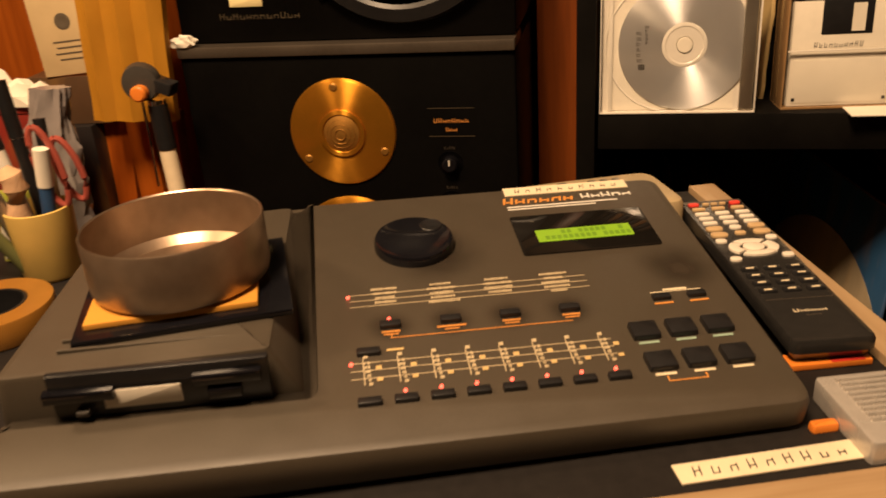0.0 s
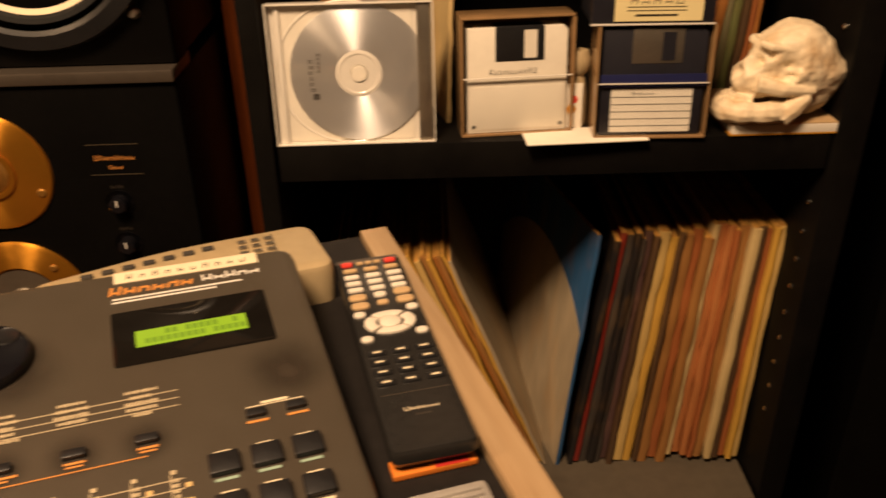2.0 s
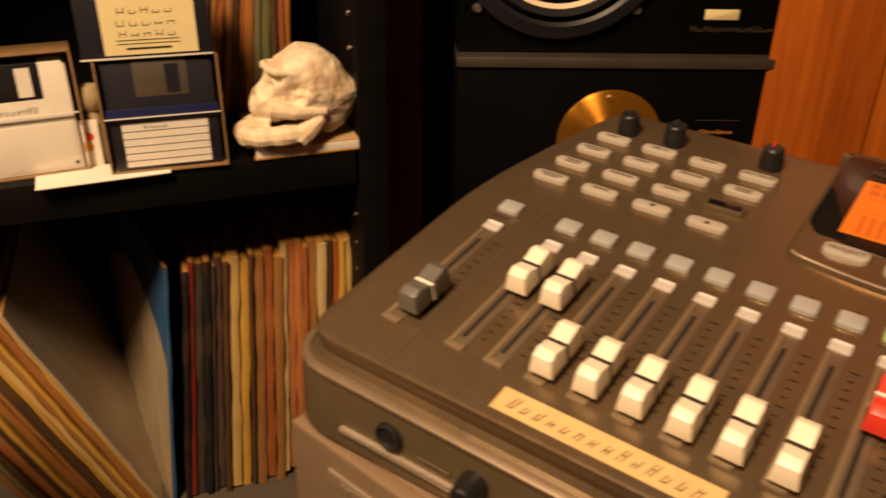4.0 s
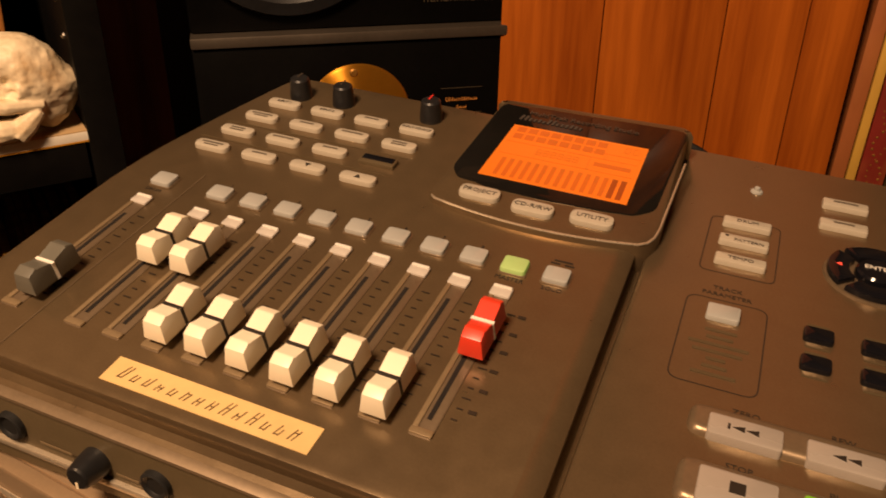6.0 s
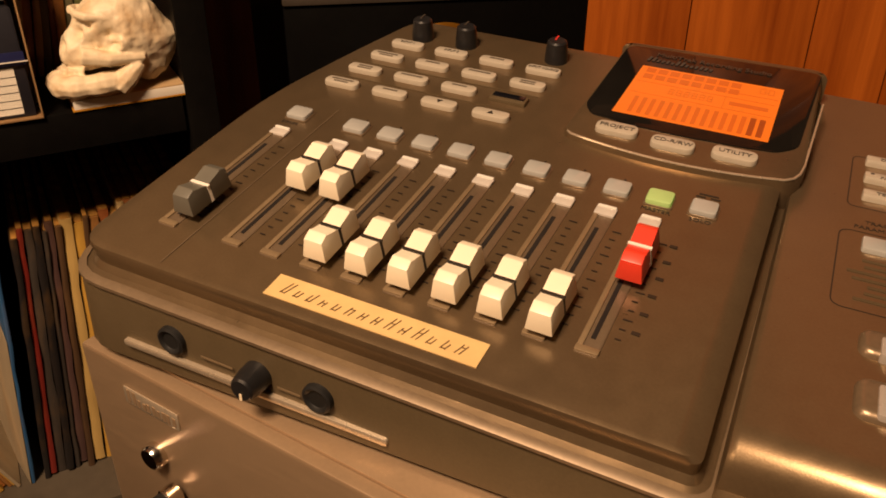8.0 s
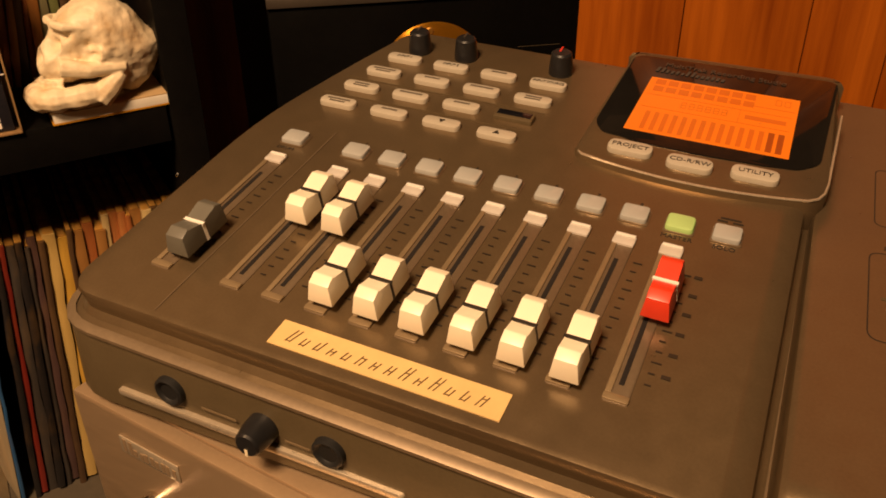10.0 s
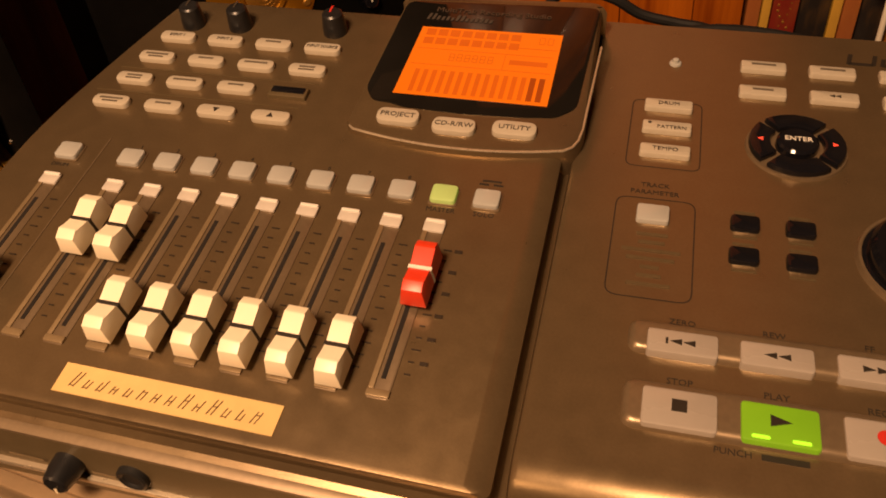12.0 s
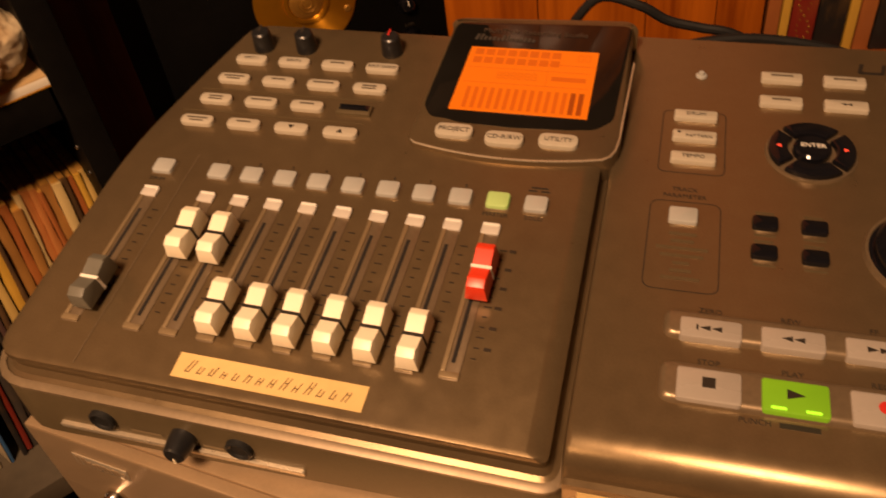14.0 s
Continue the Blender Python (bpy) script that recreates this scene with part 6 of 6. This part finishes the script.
    def key(x, y, w, d, mat, name="key", rad=0.0012):
        part(name, slab(rounded(rect(w, d, x, y), rad, 2), z, z + 0.0016, 0.0005), M[mat], r)

    key(-0.0155, 0.1035, 0.0078, 0.0058, "red_key", "power_key", 0.002)
    key(0.0155, 0.1035, 0.0078, 0.0058, "red_key", "power_key", 0.002)
    for k in (-1, 0, 1):
        key(0.0125 * k * 0.5, 0.1035, 0.005, 0.0032, "tan_key")
        key(0.0145 * k, 0.0935, 0.0095, 0.0045, "tan_key")
        for j in range(3):
            key(0.0148 * k, 0.0835 - 0.0095 * j, 0.0102, 0.0050, "white_key")
    for x, y in ((-0.0152, 0.0535), (0.0152, 0.0555), (-0.0152, 0.0420), (0.0152, 0.0440)):
        key(x, y, 0.0118, 0.0082, "tan_key", rad=0.0034)
    key(0, 0.0545, 0.0082, 0.0068, "white_key", rad=0.003)
    key(0, 0.0435, 0.0075, 0.0055, "tan_key", rad=0.002)
    for x, y in ((-0.0175, 0.0305), (0.0175, 0.0325), (-0.0175, -0.0005), (0.0175, 0.0015)):
        key(x, y, 0.0078, 0.0068, "white_key", rad=0.0032)
    for k in range(4):
        a0 = radians(90 * k - 40)
        o = [(0.0165 * math.cos(a0 + radians(80) * j / 6), 0.0165 + 0.0138 * math.sin(a0 + radians(80) * j / 6)) for j in range(7)]
        i = [(0.0092 * math.cos(a0 + radians(80) * (6 - j) / 6), 0.0165 + 0.0076 * math.sin(a0 + radians(80) * (6 - j) / 6)) for j in range(7)]
        part("cursor_key", slab(o + i, z, z + 0.0018, 0.0004), M["white_key"], r)
    part("select_key", lathe([(0.0072, z), (0.007, z + 0.0018), (0.006, z + 0.0024), (0, z + 0.0026)], 24, centre=(0, 0.0165)), M["white_key"], r)
    for j in range(4):
        for k in (-1, 0, 1):
            x, y = 0.0145 * k, -0.0175 - 0.0108 * j
            part("number_key", slab(rounded(rect(0.0105, 0.0058, x, y), 0.0012, 2), z, z + 0.0014, 0.0004), M["black"], r)
            part("key_print", flat([(x, y, 0.005, 0.0016)], z + 0.0014), M["sticker_white"], r)
    part("section_line", flat([(0, -0.0615, 0.040, 0.0008)], z), M["trim_grey"], r)
    part("maker_print", letter_bars(0.020, 0.0036, 5, 0, -0.0770, z, 0, 91, 1.0, 0.0006), M["sticker_white"], r)
    part("model_print", letter_bars(0.009, 0.0022, 5, 0, -0.0830, z, 0, 92, 0.7), M["trim_grey"], r)
    part("silver_end", slab(rounded(rect(0.044, 0.006, 0, 0.1085), 0.002, 2), z - 0.0004, z + 0.0004), M["trim_grey"], r)


def small_table_things():
    d = thing("desk_phone", TABLE @ pose(0.165, 0.155, 0.0005, 0, 0, 0), "yellowed beige desk phone base with small keys", "telephone")
    poly = rounded([(-0.115, -0.036), (0.088, -0.036), (0.082, 0.034), (-0.02, 0.030), (-0.110, 0.010)], [0.006, 0.012, 0.014, 0.03, 0.01], 4)
    part("body", slab(poly, 0.0, 0.0300, 0.005), M["beige"], d)
    for i in range(3):
        for j in range(3):
            part("key", slab(rounded(rect(0.006, 0.004, 0.030 + 0.0095 * i, 0.000 + 0.0085 * j), 0.001, 2), 0.0299, 0.0318, 0.0005), M["steel"], d)
    for k in range(7):
        part("side_key", slab(rounded(rect(0.008, 0.0045, -0.075 + 0.0135 * k, 0.004 + 0.002 * k), 0.001, 2), 0.0299, 0.0322, 0.0006), M["q_dark"], d)
    part("groove", flat([(0.052, -0.001, 0.0012, 0.05)], 0.0300), M["deck_board"], d)
    s = thing("label_strip", TABLE @ pose(0.1915, -0.1352, 0.0004, 0, 0, 1.0), "cream lettered label strip lying on the table", "label")
    part("strip", board((-0.0455, -0.0068, 0), (0.0455, 0.0068, 0.0010), 0.0002), M["sticker_white"], s)
    part("strip_print", letter_bars(0.080, 0.0066, 9, 0, 0, 0.0011, 0.15, 95, 0.55, 0.0006), M["ink"], s)
    c = thing("metal_case", TABLE @ pose(0.2565, -0.119, 0.0004, 0, 0, -2), "small polished aluminium case with a round hole", "metal case")
    part("body", slab(rounded(rect(0.042, 0.056), 0.003, 3), 0.0, 0.0125, 0.0015), M["aluminium"], c)
    # raised ribs imitate striped reflections on the case's smooth top
    for k in range(9):
        part("rib", slab(rounded(rect(0.030, 0.0022, 0.002, 0.022 - 0.0042 * k), 0.0008, 2), 0.0124, 0.0146, 0.0009), M["aluminium"], c)
    part("hole_ring", moved(lathe([(0.0020, -0.003), (0.0024, 0.0006), (0.0040, 0.0008), (0.0044, -0.0005)], 20, centre=(-0.006, 0.0062)), pose(0, -0.028, 0, 90)), M["black"], c)
    o = thing("matchbox", TABLE @ pose(0.2585, -0.0745, 0.0004, 0, 0, -3), "flat orange and red matchbox", "matchbox")
    part("box", board((-0.021, 0.007, 0), (0.025, 0.019, 0.0036), 0.0006), M["orange"], o)
    part("red_stripe", board((0.002, 0.0072, 0.0037), (0.0208, 0.0188, 0.0040), 0.0001), M["red_paint"], o)
    b = thing("orange_bead", TABLE @ pose(0.2285, -0.1165, 0.0), "small orange plastic clip on the table", "clip")
    part("clip", slab(rounded(rect(0.014, 0.006), 0.002, 3), 0.0004, 0.0050, 0.002), M["orange"], b)


tin_pan()
remote_control()
small_table_things()


# ---- clutter beside the loudspeaker ----
def west_corner():
    p = tagged(thing("wall_boards", pose(-0.95, 0.90, 0), "honey-coloured wooden wall boards", "wall"), kind="structure")
    for k in range(5):
        part("plank", board((0.1 * k + 0.001, 0, 0), (0.1 * k + 0.099, 0.018, 2.4), 0.002), M["plank"], p)
    sd = thing("side_cabinet", pose(-0.72, 0.62, 0), "low wooden cabinet beside the loudspeaker", "cabinet")
    part("top", board((-0.20, 0.0, 0.735), (0.275, 0.27, 0.76), 0.002), M["plank"], sd)
    part("body", board((-0.19, 0.01, 0.0), (0.265, 0.26, 0.7345), 0.002), M["plank"], sd)
    kb = thing("paper_bag", pose(-0.476, 0.762, 0.881, -2, 3, 6), "creased brown kraft paper bag hanging upright", "paper bag")
    bm = bmesh.new()
    n = 14
    grid = [[bm.verts.new((-0.050 + 0.086 * i / n, 0.005 * noise.noise((i * 0.45, j * 0.35, 3.1)) + (0.0, -0.004, -0.010, -0.003, 0.004)[i % 5] * (0.35 + 0.65 * j / n), 0.30 * j / n)) for i in range(n + 1)] for j in range(n + 1)]
    for j in range(n):
        for i in range(n):
            bm.faces.new((grid[j][i], grid[j][i + 1], grid[j + 1][i + 1], grid[j + 1][i]))
    ex = bmesh.ops.extrude_face_region(bm, geom=bm.faces[:])
    for v in [g for g in ex["geom"] if isinstance(g, bmesh.types.BMVert)]:
        v.co.y += 0.012
    part("bag", bm, M["kraft"], kb)
    part("hang_strap", board((-0.006, -0.004, 0.2), (0.006, 0.0, 0.32), 0.001), M["yellow"], kb)
    for k, (x, ww, hh, tilt) in enumerate(((-0.545, 0.035, 0.150, 4), (-0.505, 0.030, 0.125, -3), (-0.478, 0.022, 0.118, 2))):
        b = thing("wood_offcut", pose(x, 0.80, 0.7605, -4, tilt, 0), "upright offcut of honey-coloured wood", "wood piece", "wood pieces")
        part("piece", board((-ww / 2, 0, 0), (ww / 2, 0.02, hh), 0.0015), M["plank"], b)
    cd = thing("greeting_card", pose(-0.556, 0.79, 0.925, -3, -4, 8), "beige printed card with a small emblem", "card")
    part("card", board((-0.034, 0, 0), (0.034, 0.002, 0.10), 0.0004), M["card"], cd)
    part("emblem", moved(lathe([(0.0085, 0.0), (0.006, 0.0004), (0.005, 0.0002), (0, 0.0003)], 22), pose(0.0, -0.0002, 0.054, 90)), M["deck_board"], cd)
    part("card_print", moved(flat([(0.002, 0.034 - 0.006 * k, 0.036 - 0.006 * (k % 2), 0.0014) for k in range(4)], 0.0003), STAND), M["deck_board"], cd)
    bk = thing("card_box", pose(-0.56, 0.80, 0.7605, 0, 0, 5), "stack of a brown and a black box", "box")
    part("lower_box", board((-0.06, -0.02, 0), (0.01, 0.07, 0.11), 0.001), SLEEVES["black"], bk, "black box")
    part("upper_box", board((-0.055, -0.01, 0.1103), (0.03, 0.06, 0.162), 0.001), SLEEVES["dark_brown"], bk)
    # jointed work lamp arm with an orange knob
    t = thing("boom_clamp", pose(-0.441, 0.735, 0.761), "black boom clamp with orange knob on a cream pole", "boom clamp")
    part("pole", tube([(0.012, -0.01, 0.0), (0.009, -0.005, 0.045), (0.004, 0.0, 0.100)], 0.0085, 14), M["cone"], t, "cream plastic pole")
    part("thin_rod", tube([(-0.014, 0.0, 0.06), (-0.012, 0.0, 0.16)], 0.0015, 8), M["chrome"], t)
    part("sleeve", tube([(0.004, 0.0, 0.1005), (0.003, 0.0, 0.145)], 0.0095, 16), M["black"], t)
    part("silver_band", tube([(0.003, 0.0, 0.1455), (0.003, 0.0, 0.150)], 0.0088, 16), M["chrome"], t)
    hd = part("clamp_head", moved(lathe([(0.017, 0.0), (0.019, 0.006), (0.017, 0.016), (0.0, 0.018)], 20), pose(-0.008, 0.004, 0.168, 90, 0, 12)), M["q_dark"], t)
    part("side_lug", moved(block(0.022, 0.018, 0.012, 0.002), pose(0.012, 0.0, 0.158, 0, 20, 0)), M["black"], t)
    part("orange_knob", moved(lathe([(0.0078, 0.0), (0.0078, 0.008), (0.006, 0.010), (0, 0.0105)], 20), pose(-0.004, -0.012, 0.160, 90, 0, 5)), M["orange"], hd, "orange turning knob")
    # pen pot
    c = thing("pen_pot", TABLE @ pose(-0.223, 0.178, 0.0004), "cream pen pot holding pens and scissors", "pen pot")
    part("pot", lathe([(0, 0), (0.020, 0), (0.022, 0.003), (0.024, 0.054), (0.0228, 0.0545), (0.0212, 0.004), (0, 0.004)], 40), M["pot"], c)
    for name, mat, x, y, lean_x, lean_y, h, rr in (("blue_pen", "blue", 0.004, -0.004, 0.012, -0.004, 0.095, 0.0052), ("white_pen", "paper", -0.006, 0.006, -0.022, 0.01, 0.13, 0.005), ("black_pen", "black", 0.002, 0.008, -0.012, 0.01, 0.14, 0.0048),
                                                   ("grey_marker", "steel", -0.010, -0.004, -0.030, -0.006, 0.12, 0.006), ("tan_brush", "beige", 0.010, 0.004, 0.0, 0.016, 0.11, 0.004), ("green_pen", "green_seg", -0.012, -0.010, -0.040, -0.012, 0.085, 0.005)):
        pn = thing("pen", TABLE @ pose(-0.223, 0.178, 0.0046), {"green_pen": "green and white pen standing in the pot"}.get(name, name.replace("_", " ") + " standing in the pen pot"), "pen", "pens in the pot")
        top = Vector((x + lean_x, y + lean_y, h))
        part("barrel", tube([(x, y, 0.0), (Vector((x, y, 0)) * 0.3 + top * 0.7)[:]], rr, 12), M[mat] if name != "green_pen" else SLEEVES["green"], pn)
        part("cap", tube([(Vector((x, y, 0)) * 0.295 + top * 0.705)[:], top[:]], rr * 1.12, 12), M["paper"] if name == "blue_pen" else M["black"], pn)
    s = thing("scissors", TABLE @ pose(-0.223, 0.178, 0.0046), "scissors with red plastic handles in the pen pot", "scissors")
    for dx, dy, hh in ((0.017, -0.004, 0.030), (0.027, 0.006, 0.024)):
        loop = [(dx + 0.008 * math.sin(2 * math.pi * k / 20) - 0.15 * (0.030 * math.cos(2 * math.pi * k / 20)), dy, 0.050 + hh + hh * math.cos(2 * math.pi * k / 20)) for k in range(21)]
        part("handle", tube(loop, 0.0025, 8), M["faded_red"], s, "faded red plastic handle")
    part("blade", board((0.012, -0.005, 0.0), (0.019, -0.003, 0.047), 0.0005), M["chrome"], s)
    # clutter behind and beside the pot
    bg = thing("plastic_bag", pose(-0.452, 0.575, 0.8365), "crumpled pale grey plastic bag behind the pen pot", "plastic bag")
    rows = []
    for j in range(19):
        k = j / 18
        w, dp = 0.030 * (1 - 0.62 * k) + 0.004, 0.016 * (1 - 0.7 * k) + 0.002
        ring = []
        for i in range(28):
            a = 2 * math.pi * i / 28
            q = 1 + 0.42 * noise.noise((3 * math.cos(a), 3 * math.sin(a), 4.2 * k)) + 0.2 * noise.noise((7 * math.cos(a), 7 * math.sin(a), 11 * k + 5))
            ring.append((w * q * math.cos(a) + 0.022 * k * k, dp * q * math.sin(a), 0.126 * k))
        rows.append(ring)
    part("bag", loft(rows), M["film"], bg)
    br = thing("brush", TABLE @ pose(-0.223, 0.178, 0.0046), "lumpy beige sponge brush standing in the pen pot", "brush")
    part("handle", tube([(-0.006, -0.008, 0.0), (-0.009, -0.008, 0.030)], 0.0035, 8), M["beige"], br)
    part("sponge", tube([(-0.009, -0.008, 0.0302), (-0.010, -0.009, 0.036), (-0.010, -0.009, 0.048), (-0.009, -0.010, 0.058), (-0.007, -0.010, 0.068), (-0.009, -0.010, 0.078), (-0.012, -0.010, 0.084)], [0.005, 0.0078, 0.0085, 0.0066, 0.0092, 0.0086, 0.004], 14), M["sponge"], br, "soft beige sponge")
    gp = thing("candy_packet", pose(-0.455, 0.522, 0.8365, -6, 4, 12), "yellow-green printed packet standing beside the pen pot", "packet")
    part("packet", board((-0.014, 0.0, 0.0), (0.014, 0.008, 0.057), 0.002), M["lime"], gp)
    part("packet_print", moved(letter_bars(0.044, 0.007, 6, 0.0, 0.0, 0.0003, 0, 77, 0.6), pose(0.004, 0, 0.029, 90, 0, 0) @ pose(0, 0, 0, 0, 0, 90)), M["ink"], gp)
    part("white_band", moved(flat([(-0.0095, 0.028, 0.006, 0.050)], 0.0003), STAND), M["paper"], gp)
    rb = thing("red_box", pose(-0.575, 0.665, 0.7605, 0, 0, 6), "dark red card box on the low cabinet", "box")
    part("box", board((-0.05, 0, 0), (0.045, 0.06, 0.155), 0.001), SLEEVES["dark_red"], rb)
    part("lid", board((-0.051, -0.001, 0.1553), (0.046, 0.061, 0.162), 0.001), SLEEVES["dark_red"], rb)
    wp = thing("crumpled_paper", pose(-0.565, 0.667, 0.9227), "crumpled sheet of white paper on a red box", "paper")
    rows = [[((-0.04 + 0.085 * i / 14), 0.05 * j / 6 - 0.002, 0.004 + 0.020 * (1 - i / 14) + 0.012 * noise.noise((i * 0.5, j * 0.6, 8.0))) for j in range(7)] for i in range(15)]
    bm = bmesh.new()
    vs = [[bm.verts.new(q) for q in row] for row in rows]
    for i in range(14):
        for j in range(6):
            bm.faces.new((vs[i][j], vs[i + 1][j], vs[i + 1][j + 1], vs[i][j + 1]))
    ex = bmesh.ops.extrude_face_region(bm, geom=bm.faces[:])
    for v in [g for g in ex["geom"] if isinstance(g, bmesh.types.BMVert)]:
        v.co.z = 0.0002
    part("sheet", bm, M["paper"], wp)
    sc = thing("paper_scrap", pose(-0.424, 0.7835, 0.9507), "crumpled white paper scrap on the loudspeaker strip", "paper")
    bm = bmesh.new()
    bmesh.ops.create_icosphere(bm, subdivisions=3, radius=1.0)
    for v in bm.verts:
        q = v.co.copy()
        k = 1 + 0.55 * noise.noise(q * 1.9) + 0.3 * noise.noise(q * 4.3)
        v.co = Vector((q.x * 0.013 * k, q.y * 0.005 * k, max(0.0, 0.0045 + q.z * 0.0075 * k)))
    part("scrap", bm, M["paper"], sc)
    r = thing("tape_roll", TABLE @ pose(-0.236, 0.095, 0.0004), "golden brown roll of adhesive tape", "tape roll")
    part("tape", lathe([(0.022, 0.0), (0.038, 0.0), (0.0385, 0.001), (0.0385, 0.017), (0.038, 0.018), (0.022, 0.018), (0.022, 0.0)], 48), M["tape"], r)
    part("core", lathe([(0.0195, 0.0), (0.0218, 0.0), (0.0218, 0.018), (0.0195, 0.018), (0.0195, 0.0)], 40), M["black"], r, "dark card core")


west_corner()


# ---- east corner: books past the planks, cables behind the mixer ----
def east_corner():
    base = plank_pose((0.905, 0.755), -46)
    st = thing("low_shelf", base @ pose(0.50, 0.10, 0), "dark low shelf carrying books", "shelf")
    part("board", board((-0.148, -0.1, 0.70), (0.35, 0.15, 0.72), 0.001), M["shelf_end"], st)
    part("carcass", board((-0.147, -0.09, 0.0), (0.34, 0.14, 0.6995), 0.001), M["shelf"], st)
    x = 0.353
    for c, w, h, lab in (("rust", 0.014, 0.30, "rust-brown book standing on end"), ("yellow", 0.009, 0.29, "tan clothbound book standing on end"), ("dark_red", 0.026, 0.28, "dark red book with gilt pattern"),
                         ("black", 0.030, 0.27, "black book standing on end"), ("yellow", 0.010, 0.29, "tan thin book standing on end"), ("rust", 0.016, 0.27, "rust-red book standing on end"), ("black", 0.03, 0.28, "black book standing on end"),
                         ("orange", 0.014, 0.28, "orange book standing on end"), ("dark_brown", 0.02, 0.27, "dark brown book standing on end")):
        b = thing("book", base @ pose(x + w / 2, 0.012, 0.7204, 0, 1.0, 0), lab, "book", "books past the planks")
        part("cover", board((-w / 2, 0, 0), (w / 2, 0.14, h), 0.0012), SLEEVES[c], b)
        if c == "dark_red":
            bm = bmesh.new()
            for k in range(40):
                a = k * 0.62
                lathe([(0.0016, 0.0), (0.0012, 0.0004), (0.0, 0.0005)], 5, bm, (0.0075 * math.sin(a), 0.012 + 0.0064 * k))
                lathe([(0.0011, 0.0), (0.0, 0.0004)], 5, bm, (-0.0055 * math.sin(a), 0.014 + 0.0064 * k))
            part("gilt_pattern", moved(bm, STAND), M["gold_dark"], b, "gilt ornaments")
        x += w + 0.0015
    tb = thing("red_white_ball", base @ pose(0.481, -0.02, 0.7204), "small red and white ball toy on a stem", "toy")
    part("stem", lathe([(0.012, 0.0), (0.012, 0.004), (0.003, 0.007), (0.003, 0.092), (0, 0.092)], 16), M["paper"], tb)
    part("ball", lathe([(0.0, 0.0905)] + [(0.014 * math.sin(math.pi * k / 12), 0.104 - 0.014 * math.cos(math.pi * k / 12)) for k in range(1, 7)], 24), M["paper"], tb, "white lower half")
    part("red_cap", lathe([(0.0141 * math.sin(math.pi * k / 12), 0.104 - 0.0141 * math.cos(math.pi * k / 12)) for k in range(6, 12)] + [(0, 0.1181)], 24), M["red_paint"], tb, "red upper half")
    for k, pts in enumerate((((0.195, 0.405, -0.130), (0.221, 0.410, -0.092), (0.253, 0.410, -0.096), (0.275, 0.410, -0.108), (0.299, 0.410, -0.113), (0.328, 0.410, -0.119), (0.37, 0.412, -0.150), (0.40, 0.415, -0.21)),
                             ((0.272, 0.268, -0.05), (0.276, 0.300, -0.052), (0.33, 0.320, -0.053), (0.40, 0.325, -0.07), (0.46, 0.33, -0.12), (0.47, 0.33, -0.2)))):
        c = thing("cable", MXM, "thick black cable behind the mixer", "cable", "cables behind the mixer")
        fine = []
        for i in range(len(pts) - 1):
            for j in range(6):
                p0, p1, p2, p3 = (Vector(pts[max(i - 1, 0)]), Vector(pts[i]), Vector(pts[i + 1]), Vector(pts[min(i + 2, len(pts) - 1)]))
                f = j / 6
                fine.append((0.5 * ((2 * p1) + (p2 - p0) * f + (2 * p0 - 5 * p1 + 4 * p2 - p3) * f * f + (3 * p1 - p0 - 3 * p2 + p3) * f ** 3))[:])
        part("cord", tube(fine + [pts[-1]], 0.0038, 10), M["rubber"], c)
    # plug sockets along the back edge of the mixer
    for i in range(4):
        s = part("rear_jack", moved(lathe([(0.0035, 0), (0.0055, 0.0006), (0.0058, 0.003), (0.0, 0.003)], 14), pose(0.30 + 0.035 * i, 0.268, -0.010, -90)), M["chrome"], bpy.data.objects["control_body"])


east_corner()

for pane in [o for o in bpy.data.objects if o.type == "MESH" and M["clear"].name in o.data.materials]:
    pane.visible_shadow = False
